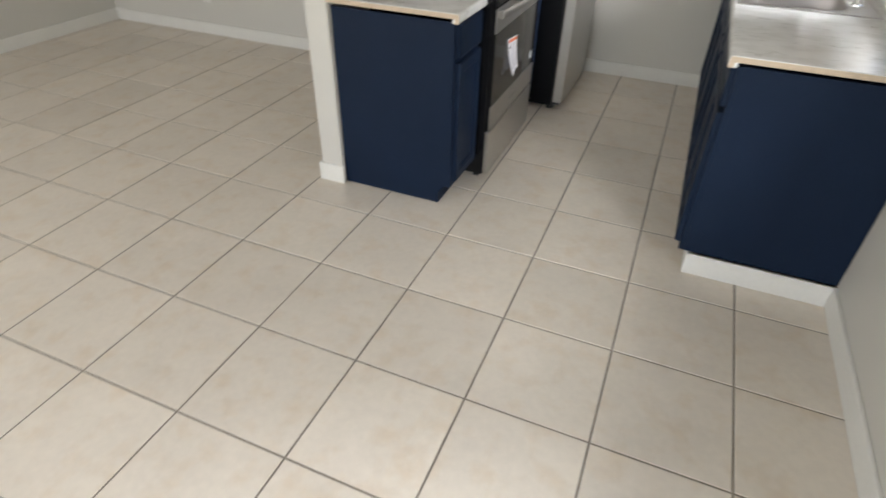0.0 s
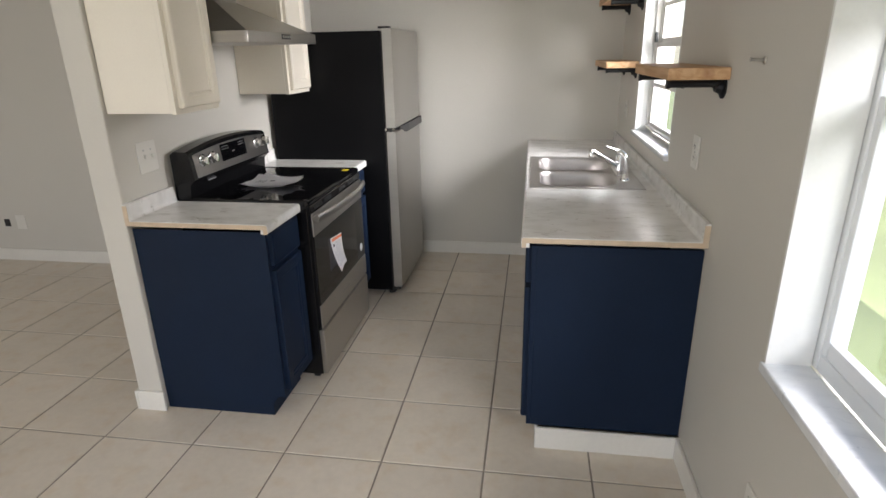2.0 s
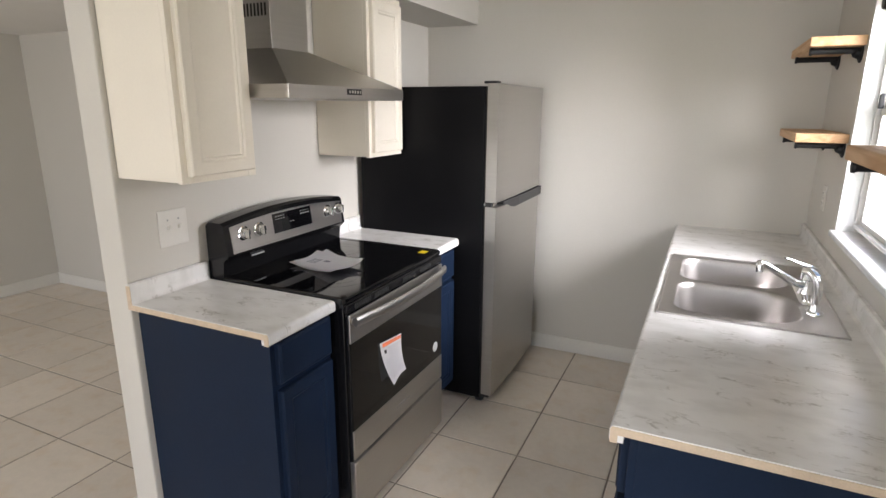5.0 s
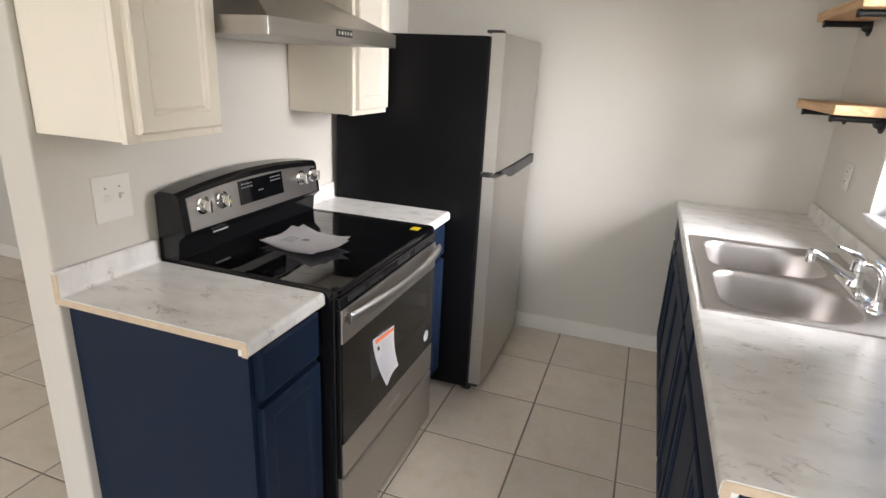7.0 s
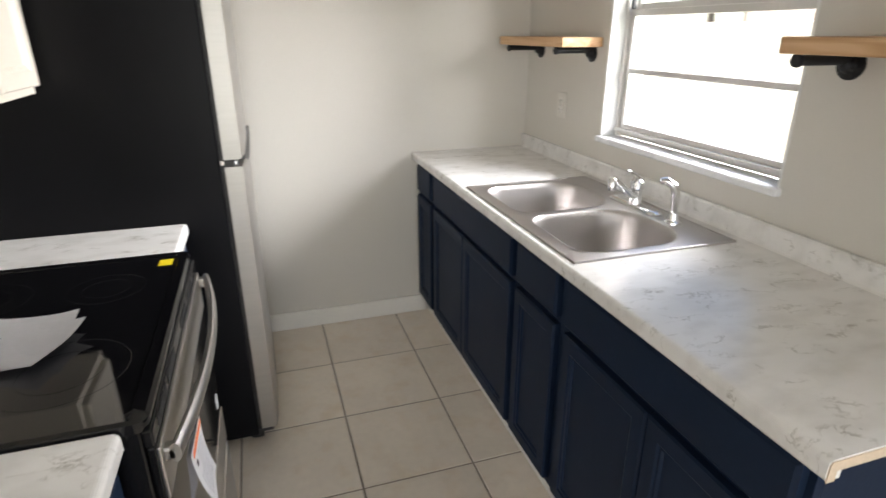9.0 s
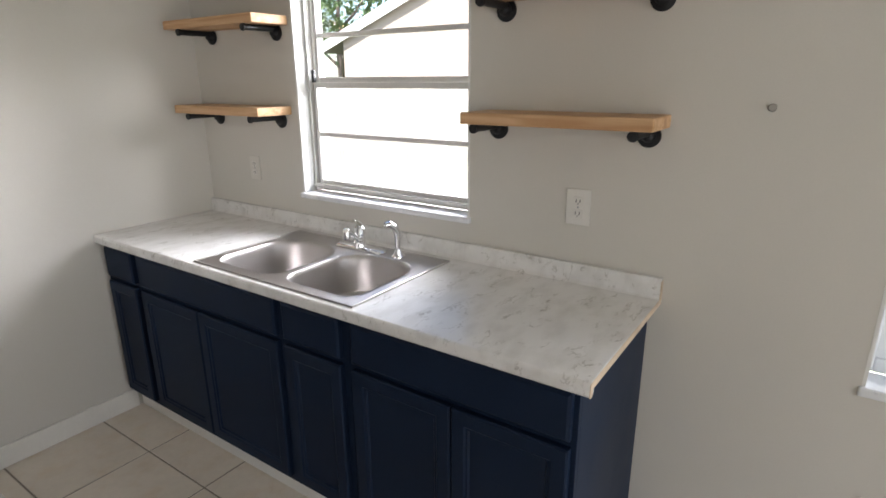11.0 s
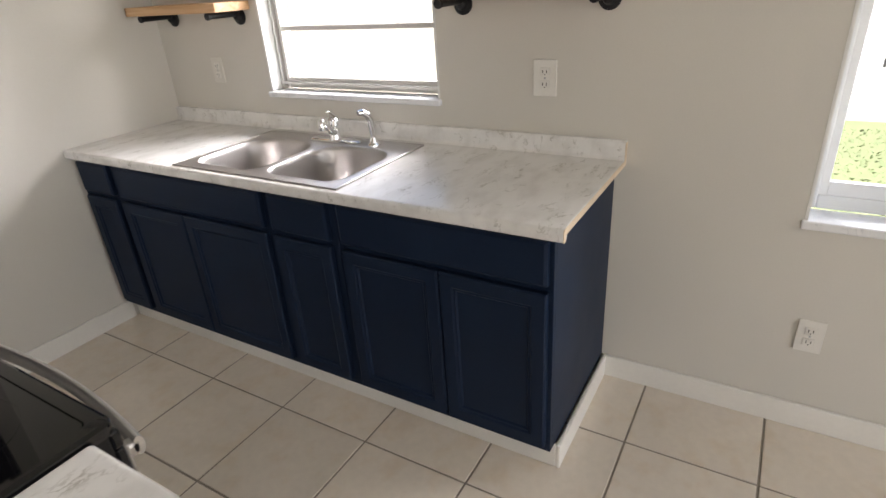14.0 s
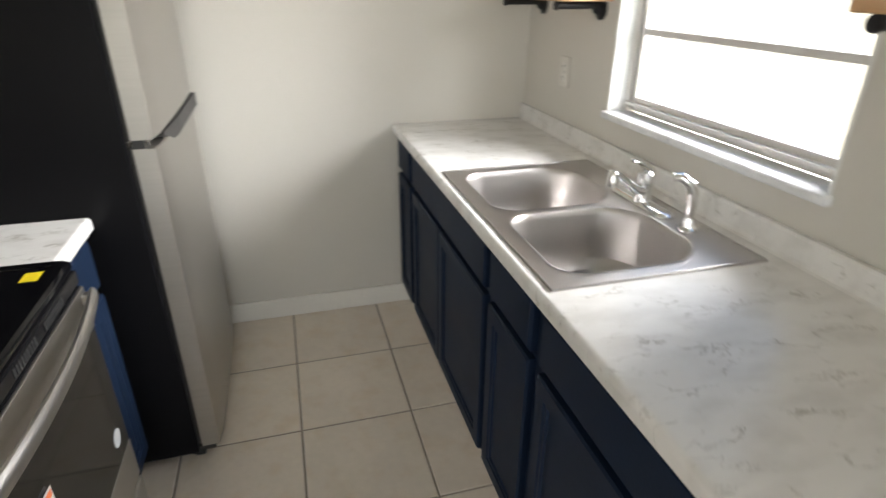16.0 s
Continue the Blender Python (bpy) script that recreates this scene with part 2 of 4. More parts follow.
VINYL = mat("white_vinyl", (0.78, 0.80, 0.82), 0.37, spread=0.02, rough_var=0.05)
GLASS = glass_mat("window_glass")
BLIND = mat("blind_cloth", (0.52, 0.50, 0.46), 0.9, spread=0.03, fine=300.0, bump=0.2)
PAPER = mat("paper", (0.82, 0.81, 0.82), 0.7, spread=0.03, scale=20.0)
PRINT = mat("pale_grey_print", (0.45, 0.45, 0.48), 0.7)
INK = mat("grey_print", (0.25, 0.25, 0.28), 0.7)
ORANGE = mat("orange_print", (0.75, 0.20, 0.08), 0.6)
YELLOW = mat("yellow_sticker", (0.85, 0.68, 0.02), 0.5)
LEGEND = mat("pale_print", (0.36, 0.37, 0.37), 0.5)
RINGS = mat("burner_ring_print", (0.017, 0.017, 0.018), 0.12)
GROUT = mat("grout", (0.30, 0.26, 0.215), 0.9, spread=0.25, scale=3.0, fine=60.0, bump=0.4)
TILE = tile_mat()
STUCCO = mat("cream_stucco", (0.42, 0.35, 0.285), 0.9, spread=0.10, scale=0.8, fine=40.0, bump=0.5)
STAINED = mat("stained_stucco", (0.40, 0.37, 0.31), 0.9, spread=0.38, scale=2.6, fine=14.0, bump=0.5, stretch=(1, 1.6, 0.5))
ROOFTRIM = mat("white_fascia", (0.75, 0.74, 0.72), 0.5, spread=0.05)
SHINGLE = mat("roof_shingle", (0.13, 0.115, 0.10), 0.9, spread=0.3, scale=8.0)
GROUNDMAT = mat("dry_lawn_soil", (0.115, 0.14, 0.065), 0.95, spread=0.22, scale=1.1, fine=60.0, bump=0.3)
GRASSMAT = mat("grass_blade", (0.09, 0.13, 0.05), 0.7, spread=0.15, scale=1.5)
CONCRETE = mat("concrete", (0.42, 0.40, 0.37), 0.9, spread=0.12, scale=3.0, fine=50.0, bump=0.4)


# ---- mesh helpers ----
def box(bm, x0, x1, y0, y1, z0, z1, bevel=0.0, seg=2):
    r = bmesh.ops.create_cube(bm, size=1.0)
    for v in r["verts"]:
        v.co = Vector(((x0 + x1) / 2 + v.co.x * (x1 - x0), (y0 + y1) / 2 + v.co.y * (y1 - y0), (z0 + z1) / 2 + v.co.z * (z1 - z0)))
    if bevel:
        edges = list({e for v in r["verts"] for e in v.link_edges})
        bmesh.ops.bevel(bm, geom=edges, offset=bevel, segments=seg, affect="EDGES", profile=0.5)
    return bm


def boxes(*dims, bevel=0.0):
    bm = bmesh.new()
    for d in dims:
        box(bm, *d, bevel=bevel)
    return bm


def prism(bm, pts, axis, a, b):
    """A flat outline, drawn in the two other axes, pushed along axis from a to b."""
    def at(p, h):
        return {"x": (h, p[0], p[1]), "y": (p[0], h, p[1]), "z": (p[0], p[1], h)}[axis]
    lo, hi = [bm.verts.new(at(p, a)) for p in pts], [bm.verts.new(at(p, b)) for p in pts]
    bm.faces.new(lo)
    bm.faces.new(hi[::-1])
    for i in range(len(pts)):
        j = (i + 1) % len(pts)
        bm.faces.new((lo[i], hi[i], hi[j], lo[j]))
    bmesh.ops.recalc_face_normals(bm, faces=bm.faces)
    return bm


def loft(bm, rings, closed=True, cap=True):
    """Skins a row of rings with equal numbers of points."""
    vs = [[bm.verts.new(p) for p in r] for r in rings]
    n = len(vs[0])
    for a, b in zip(vs, vs[1:]):
        for i in range(n if closed else n - 1):
            j = (i + 1) % n
            bm.faces.new((a[i], a[j], b[j], b[i]))
    if cap:
        bm.faces.new(vs[0][::-1])
        bm.faces.new(vs[-1])
    bmesh.ops.recalc_face_normals(bm, faces=bm.faces)
    return bm


def tube(bm, pts, radii, n=14):
    """A round rod along points."""
    pts = [Vector(p) for p in pts]
    if not hasattr(radii, "__len__"):
        radii = [radii] * len(pts)
    rings = []
    up = Vector((0.123, 0.456, 0.88)).normalized()
    for i, p in enumerate(pts):
        d = (pts[min(i + 1, len(pts) - 1)] - pts[max(i - 1, 0)]).normalized()
        u = d.cross(up).normalized()
        w = d.cross(u)
        rings.append([p + radii[i] * (math.cos(2 * math.pi * k / n) * u + math.sin(2 * math.pi * k / n) * w) for k in range(n)])
    return loft(bm, rings)


def frame_boxes(bm, x0, x1, y0, y1, z0, z1, side, low, high, bevel=0.0):
    """A rectangular frame across the wall: two stiles with rails butted between them."""
    box(bm, x0, x1, y0, y0 + side, z0, z1, bevel)
    box(bm, x0, x1, y1 - side, y1, z0, z1, bevel)
    box(bm, x0 + 0.0015, x1 - 0.0015, y0 + side, y1 - side, z0, z0 + low, bevel)
    box(bm, x0 + 0.0015, x1 - 0.0015, y0 + side, y1 - side, z1 - high, z1, bevel)
    return bm


def round_rect(x0, x1, y0, y1, r, z, n=8):
    pts = []
    for cx, cy, a0 in ((x1 - r, y1 - r, 0), (x0 + r, y1 - r, 90), (x0 + r, y0 + r, 180), (x1 - r, y0 + r, 270)):
        for k in range(n + 1):
            a = radians(a0 + 90 * k / n)
            pts.append(Vector((cx + r * math.cos(a), cy + r * math.sin(a), z)))
    return pts


def bowl_ring(x0, x1, y0, y1, front, back, z, n=8):
    """A bowl's outline: small corners at the front (x0), wide ones toward the wall (x1)."""
    pts = []
    for cx, cy, a0, q in ((x1 - back, y1 - back, 0, back), (x0 + front, y1 - front, 90, front), (x0 + front, y0 + front, 180, front), (x1 - back, y0 + back, 270, back)):
        for k in range(n + 1):
            a = radians(a0 + 90 * k / n)
            pts.append(Vector((cx + q * math.cos(a), cy + q * math.sin(a), z)))
    return pts


def smooth(ob, angle=35):
    for p in ob.data.polygons:
        p.use_smooth = True
    ob.data.set_sharp_from_angle(angle=radians(angle))
    return ob


def part(name, bm, material, parent=None, label="", round_=False):
    me = bpy.data.meshes.new(name)
    bm.to_mesh(me)
    bm.free()
    me.materials.append(material)
    ob = new(name, me)
    if parent:
        ob.parent = parent
    if label:
        ob["label"] = label
    if round_:
        smooth(ob)
    return ob


def thing(name, label, category, m=None, group="", kind=""):
    ob = new(name)
    ob.empty_display_size = 0.1
    if m is not None:
        ob.matrix_basis = m
    return tagged(ob, label, category, group, kind)


def structure(name, bm, material, label, category="structure"):
    return tagged(part(name, bm, material), label, category, kind="structure")


# ---- setting: walls, floor, ceilings ----
XW, YB, XP, XQ = 0.0, 2.335, -2.25, -2.37      # window wall, kitchen back wall, partition's two faces
XL, YF, YS = -5.75, 1.80, -4.20               # living room: west wall, far wall, south wall
TH, HK, HL = 0.18, 2.42, 2.125                # wall thickness, kitchen and living ceiling heights
W1 = (0.706, 1.612, 1.085, 2.0)                # sink window: y0, y1, z0, z1
W2 = (-1.80, -0.562, 0.775, 2.0)              # near window

# window wall with two openings
structure("wall_east", boxes(
    (XW, TH, YS - TH, W2[0], -0.2, HK), (XW, TH, W2[0], W2[1], -0.2, W2[2] - 0.03), (XW, TH, W2[0], W2[1], W2[3], HK),
    (XW, TH, W2[1], W1[0], -0.2, HK), (XW, TH, W1[0], W1[1], -0.2, W1[2] - 0.025), (XW, TH, W1[0], W1[1], W1[3], HK),
    (XW, TH, W1[1], YB + TH, -0.2, HK)), WALL, "greige painted wall with two window openings", "wall")
structure("wall_north", boxes((XQ, XW, YB, YB + TH, -0.2, HK)), WALL, "greige painted kitchen back wall", "wall")
structure("partition_wall", boxes((XQ, XP, 0.048, YB, 0, HK), bevel=0.006), WALL, "greige partition wall ending beside the base cabinet", "wall")
structure("wall_living_far", boxes((XL - TH, XQ, YF, YF + TH, -0.2, HK)), WALL, "greige painted living room far wall", "wall")
structure("wall_west", boxes((XL - TH, XL, YS - TH, YF, -0.2, HK)), WALL, "greige painted living room side wall", "wall")
# unseen wall; both its openings are added to let light in
structure("wall_south", boxes((XL, -5.20, YS - TH, YS, -0.2, HK), (-4.00, -1.80, YS - TH, YS, -0.2, HK), (-0.60, XW, YS - TH, YS, -0.2, HK), (-1.80, -0.60, YS - TH, YS, 2.08, HK),
                              (-5.20, -4.00, YS - TH, YS, -0.2, 0.7), (-5.20, -4.00, YS - TH, YS, 2.0, HK)), WALL, "unseen greige painted wall with two openings added for light", "wall")
structure("ceiling_kitchen", boxes((XQ, XW + TH, YS - TH, YB + TH, HK, HK + 0.12)), CEIL, "off-white painted kitchen ceiling", "ceiling")
structure("ceiling_living", boxes((XL - TH, XQ, YS - TH, YF + TH, HL, HL + 0.12)), CEIL, "off-white painted living room ceiling", "ceiling")
structure("ceiling_drop", boxes((XQ - 0.002, XQ + 0.10, YS, 0.048, HL, HK)), WALL, "painted drop between the two ceiling heights", "ceiling")
structure("soffit_west", boxes((XP, -1.905, 0.048, YB, 2.07, HK)), WALL, "greige boxed soffit over the wall cabinets", "soffit")
structure("soffit_east", boxes((-0.29, XW, -0.30, YB, 2.10, HK)), WALL, "greige boxed soffit above the window wall", "soffit")


def baseboard_run(name, x0, x1, y0, y1, label="white painted baseboard along the wall"):
    return structure(name, boxes((x0, x1, y0, y1, 0.0, 0.098), bevel=0.004), TRIM, label, "baseboard")


baseboard_run("baseboard", -1.47, -0.575, YB - 0.014, YB)
baseboard_run("baseboard", XW - 0.014, XW, YS, 0.010)
baseboard_run("baseboard", XL, XQ, YF - 0.014, YF)
baseboard_run("baseboard", XL, XL + 0.014, YS, YF - 0.014)
baseboard_run("baseboard", XQ - 0.014, XQ, 0.034, YF - 0.014)
baseboard_run("baseboard", XQ, XP + 0.012, 0.034, 0.048, "white baseboard capping the partition end")
baseboard_run("baseboard", XL + 0.014, -1.80, YS, YS + 0.014)
baseboard_run("baseboard", -0.60, XW - 0.014, YS, YS + 0.014)
baseboard_run("toe_kick", -0.560, -0.547, 0.012, YB - 0.014, "white painted toe kick under the sink cabinets")
baseboard_run("toe_kick", -0.560, -0.014, -0.003, 0.012, "white painted board under the cabinet end panel")


# ---- windows ----
def sink_window():
    w = thing("window_1", "aluminium sash window with horizontal bars above the sink", "window", kind="structure")
    y0, y1, z0, z1 = W1
    x0, x1 = 0.085, 0.125
    fw = 0.035
    part("window_frame", frame_boxes(bmesh.new(), x0, x1 + 0.02, y0, y1, z0, z1, fw, 0.03, fw, 0.003), ALU, w)
    for name, za, zb, xo in (("lower_sash", z0 + 0.03, 1.575, -0.012), ("upper_sash", 1.575, z1 - fw, 0.010)):
        s = part(name, frame_boxes(bmesh.new(), x0 + xo, x0 + xo + 0.024, y0 + fw - 0.003, y1 - fw + 0.003, za, zb, 0.018, 0.022, 0.024, 0.002), ALU, w)
        mid = (za + zb) / 2 + 0.002
        part("bar", boxes((x0 + xo + 0.002, x0 + xo + 0.02, y0 + fw + 0.012, y1 - fw - 0.012, mid - 0.010, mid + 0.010), bevel=0.002), ALU, s)
        for a, b in ((za + 0.02, mid - 0.008), (mid + 0.008, zb - 0.02)):
            g = part("pane", boxes((x0 + xo + 0.010, x0 + xo + 0.013, y0 + fw + 0.012, y1 - fw - 0.012, a, b)), GLASS, s)
            g.visible_shadow = False
    part("track", boxes((x0 - 0.03, x0 - 0.012, y0 + 0.01, y1 - 0.01, z0 + 0.022, z0 + 0.034), (x0 - 0.025, x0, y1 - 0.022, y1 - 0.012, z0, z1)), ALU, w)
    part("latch", boxes((x0 - 0.030, x0 - 0.012, y1 - 0.055, y1 - 0.040, 1.575, 1.63), bevel=0.004), BLACKPLASTIC, w, "dark sash latch")
    part("window_sill", boxes((-0.022, x0, y0 - 0.008, y1 + 0.008, z0 - 0.025, z0), bevel=0.006), SILL, w, "white marble window sill")
    part("jamb_lining", boxes((-0.001, x0 - 0.002, y0 - 0.001, y0 + 0.008, z0, z1), (-0.001, x0 - 0.002, y1 - 0.008, y1 + 0.001, z0, z1), (-0.001, x0 - 0.002, y0 + 0.008, y1 - 0.008, z1 - 0.008, z1 + 0.001)), JAMB, w)
    return w


def near_window():
    w = thing("window_2", "white vinyl single-hung window with a lowered shade", "window", kind="structure")
    y0, y1, z0, z1 = W2
    x0 = 0.110
    fw = 0.026
    part("window_frame", frame_boxes(bmesh.new(), x0, x0 + 0.062, y0, y1, z0, z1, fw, 0.045, fw, 0.004), VINYL, w)
    for name, za, zb, xo in (("lower_sash", z0 + 0.045, 1.44, 0.004), ("upper_sash", 1.40, z1 - fw, 0.032)):
        s = part(name, frame_boxes(bmesh.new(), x0 + xo, x0 + xo + 0.026, y0 + fw - 0.003, y1 - fw + 0.003, za, zb, 0.026, 0.045, 0.04, 0.003), VINYL, w)
        g = part("pane", boxes((x0 + xo + 0.012, x0 + xo + 0.015, y0 + fw + 0.03, y1 - fw - 0.03, za + 0.04, zb - 0.035)), GLASS, s)
        g.visible_shadow = False
    part("sash_lock", boxes((x0 - 0.014, x0 + 0.006, -0.745, -0.700, 1.382, 1.404), bevel=0.004), BLACKPLASTIC, w, "small dark sash lock")
    part("window_sill", boxes((-0.010, x0, y0 - 0.01, y1 + 0.008, z0 - 0.03, z0), bevel=0.006), SILL, w, "white marble window sill")
    part("jamb_lining", boxes((-0.001, x0 - 0.002, y0 - 0.001, y0 + 0.008, z0, z1), (-0.001, x0 - 0.002, y1 - 0.008, y1 + 0.001, z0, z1), (-0.001, x0 - 0.002, y0 + 0.008, y1 - 0.008, z1 - 0.008, z1 + 0.001)), JAMB, w)
    return w


sink_window()
near_window()
tagged(part("window_shade", boxes((0.171, 0.174, W2[0] + 0.02, W2[1] - 0.02, 1.62, W2[3] - 0.02), (0.168, 0.177, W2[0] + 0.02, W2[1] - 0.02, 1.607, 1.625), bevel=0.001), BLIND), "grey cloth shade half lowered in the window", "window shade")


# ---- kitchen cabinets ----
def slab_front(w, h, t=0.023):
    """A drawer front: a slab with a stepped, eased edge."""
    bm = bmesh.new()
    rings = [round_rect(a, w - a, b, h - b, 0.002, 0, 2) for a, b in ((0, 0), (0, 0), (0.006, 0.006), (0.009, 0.009))]
    depth = (0, t - 0.006, t - 0.002, t)
    loft(bm, [[Vector((p.x, -d, p.y)) for p in r] for r, d in zip(rings, depth)])
    return bm


def panel_front(w, h, t=0.023, rail=0.055):
    """A cabinet door: eased frame with a recessed centre panel and moulded step."""
    bm = bmesh.new()
    steps = [(0, 0), (0, t - 0.005), (0.005, t), (rail - 0.012, t), (rail - 0.006, t - 0.004), (rail, t - 0.004), (rail + 0.005, t - 0.010), (rail + 0.03, t - 0.010)]
    rings = []
    for a, d in steps:
        rings.append([Vector((p.x, -d, p.y)) for p in round_rect(a, w - a, a, h - a, 0.0015, 0, 2)])
    loft(bm, rings)
    return bm


def base_cabinet(name, width, depth, fronts, material, m, label, toe=0.10, end_panel=False, toe_depth=0.07):
    """fronts: rows of (kind, x0, x1, z0, z1). Local x along the front, y into the cabinet, z up."""
    c = thing(name, label, "cabinet", m, group="navy base cabinets")
    top = 0.872
    side_top = 0.872 if end_panel else 0.725
    part("side_panel", boxes((0, 0.016, 0.019, depth, toe, 0.725)), material, c)
    part("side_panel", boxes((width - 0.016, width, 0.019, depth, toe, side_top)), material, c)
    part("back_panel", boxes((0.016, width - 0.016, depth - 0.012, depth - 0.001, toe, 0.725)), material, c)
    part("bottom_panel", boxes((0.016, width - 0.016, 0.019, depth - 0.012, toe, toe + 0.016)), material, c)
    part("face_frame", boxes((0, 0.03, 0, 0.019, toe, top), (width - 0.03, width, 0, 0.019, toe, top), (0.03, width - 0.03, 0, 0.0185, top - 0.03, top), (0.03, width - 0.03, 0, 0.0185, toe, toe + 0.03), (0.03, width - 0.03, 0, 0.0185, 0.69, 0.73), bevel=0.0015), material, c)
    for kind, x0, x1, z0, z1 in fronts:
        bm = slab_front(x1 - x0, z1 - z0) if kind == "drawer_front" else panel_front(x1 - x0, z1 - z0)
        f = part(kind, bm, material, c)
        f.location = (x0, 0, z0)
    return c


ROT_E = -90   # front faces west, on the window wall
FX = -0.597   # face frame plane of the sink run
YEND = YB - 0.004


def sink_unit(y0, y1, doors, label):
    """One unit of the sink run from y0 to y1; doors and drawer given as world y ranges."""
    fr = []
    ds = [d for d in doors]
    fr.append(("drawer_front", y1 - max(d[1] for d in ds), y1 - min(d[0] for d in ds), 0.722, 0.862))
    for a, b in ds:
        fr.append(("door", y1 - b, y1 - a, 0.128, 0.700))
    return base_cabinet("base_cabinet", y1 - y0, 0.595, fr, NAVY, pose(FX, y1, 0, 0, 0, ROT_E), label, end_panel=y0 < 0.1)


sink_unit(0.018, 0.787, [(0.032, 0.383), (0.388, 0.764)], "navy painted double-door base cabinet with false drawer front")
sink_unit(0.787, 1.105, [(0.814, 1.086)], "narrow navy painted base cabinet with one door")
sink_unit(1.105, 2.045, [(1.124, 1.601), (1.606, 2.022)], "navy painted sink base cabinet under the steel sink")
sink_unit(2.045, YEND, [(2.070, 2.300)], "narrow navy painted cabinet against the back wall")

FXL = -1.662


def stove_unit(y0, y1, label):
    w = y1 - y0
    c = base_cabinet("base_cabinet", w, 0.585, [("drawer_front", 0.016, w - 0.016, 0.722, 0.862), ("door", 0.016, w - 0.016, 0.128, 0.700)], NAVY, pose(FXL, y0, 0, 0, 0, 90), label)
    bm = bmesh.new()
    prism(bm, [(-0.001, 0.10), (-0.001, 0.872), (0.585, 0.872), (0.585, 0.0), (0.062, 0.0), (0.062, 0.06), (0.03, 0.10)], "x", -0.004, 0.0)
    part("end_panel", bm, NAVY, c)
    part("toe_board", boxes((0, w, 0.062, 0.074, 0, 0.10)), NAVY, c)
    return c


stove_unit(0.076, 0.374, "navy painted base cabinet with drawer beside the range")
stove_unit(1.156, 1.430, "narrow navy base cabinet between range and refrigerator")


def counter_profile(xf, xb, rise, back=True, x_stop=None):
    """Cross-section in (depth, height): rolled front edge and coved upstand. xf front, xb wall; toward +x if xb > xf."""
    s = 1 if xb > xf else -1
    z = 0.915
    pts = [(xf + s * 0.004, z - 0.039), (xf, z - 0.033)]
    for k in range(6):
        a = radians(180 - 90 * k / 5)
        pts.append((xf + s * (0.012 + 0.012 * math.cos(a)), z - 0.012 + 0.012 * math.sin(a)))
    if x_stop is not None:
        pts += [(x_stop, z), (x_stop, z - 0.020)]
    else:
        pts += [(xb - s * 0.028, z), (xb - s * 0.022, z + 0.004), (xb - s * 0.019, z + 0.012), (xb - s * 0.019, z + rise - 0.006), (xb - s * 0.014, z + rise), (xb - s * 0.001, z + rise), (xb - s * 0.001, z - 0.020)]
    pts += [(xf + s * 0.030, z - 0.020), (xf + s * 0.030, z - 0.039)]
    return pts


def end_strip(xf, xb, rise, y, yd):
    """The raw sawn end of a worktop, 4 mm proud."""
    bm = bmesh.new()
    s = 1 if xb > xf else -1
    z = 0.912
    pts = [(xf + s * 0.002, z - 0.037), (xf + s * 0.002, z - 0.006), (xf + s * 0.006, z), (xb - s * 0.021, z), (xb - s * 0.021, z + rise - 0.004), (xb - s * 0.002, z + rise - 0.004), (xb - s * 0.002, z - 0.018), (xf + s * 0.018, z - 0.018), (xf + s * 0.018, z - 0.037)]
    prism(bm, pts, "y", y, y + yd)
    return bm


CT = (-0.637, -0.001)     # sink worktop front, wall
SINK = (-0.611, -0.070, 0.750, 1.584)
wt = thing("worktop", "white marble-look laminate worktop with upstand and raw end", "worktop")
bm = bmesh.new()
prism(bm, counter_profile(CT[0], CT[1], 0.066), "y", -0.016, SINK[2] + 0.03)
prism(bm, counter_profile(CT[0], CT[1], 0.066), "y", SINK[3] - 0.03, YEND + 0.002)
prism(bm, counter_profile(CT[0], CT[1], 0.066, x_stop=SINK[0] + 0.03), "y", SINK[2] + 0.03, SINK[3] - 0.03)
prism(bm, [(-0.09, 0.895), (-0.09, 0.915), (-0.029, 0.915), (-0.023, 0.919), (-0.020, 0.927), (-0.020, 0.975), (-0.015, 0.981), (-0.002, 0.981), (-0.002, 0.895)], "y", SINK[2] + 0.03, SINK[3] - 0.03)
part("top", bm, LAMINATE, wt)
part("raw_end", end_strip(CT[0], CT[1], 0.066, -0.0182, 0.0022), CHIPBOARD, wt, "bare chipboard worktop end")

wl = thing("worktop", "small white marble-look worktop beside the range with raw end", "worktop")
bm = bmesh.new()
prism(bm, counter_profile(-1.630, XP + 0.001, 0.070), "y", 0.040, 0.372)
part("top", bm, LAMINATE, wl)
part("raw_end", end_strip(-1.630, XP + 0.001, 0.070, 0.0378, 0.0022), CHIPBOARD, wl, "bare chipboard worktop end")
wm = thing("worktop", "short white marble-look worktop between range and refrigerator", "worktop")
bm = bmesh.new()
prism(bm, counter_profile(-1.630, XP + 0.001, 0.070), "y", 1.154, 1.442)
part("top", bm, LAMINATE, wm)


def wall_cabinet(y0, y1, label):
    z0, z1, d = 1.337, 2.068, 0.298
    w = y1 - y0
    c = thing("wall_cabinet", label, "cabinet", pose(-1.952, y0, 0, 0, 0, 90), group="cream wall cabinets")
    part("body", boxes((0, w, 0.019, d - 0.004, z0 + 0.004, z1), bevel=0.001), CREAM, c)
    part("face_frame", boxes((0, 0.036, 0, 0.019, z0, z1), (w - 0.036, w, 0, 0.019, z0, z1), (0.036, w - 0.036, 0, 0.0185, z0, z0 + 0.036), (0.036, w - 0.036, 0, 0.0185, z1 - 0.036, z1), bevel=0.0015), CREAM, c)
    f = part("door", panel_front(w - 0.044, z1 - z0 - 0.052, rail=0.052), CREAM, c)
    f.location = (0.022, 0, z0 + 0.022)
    return c


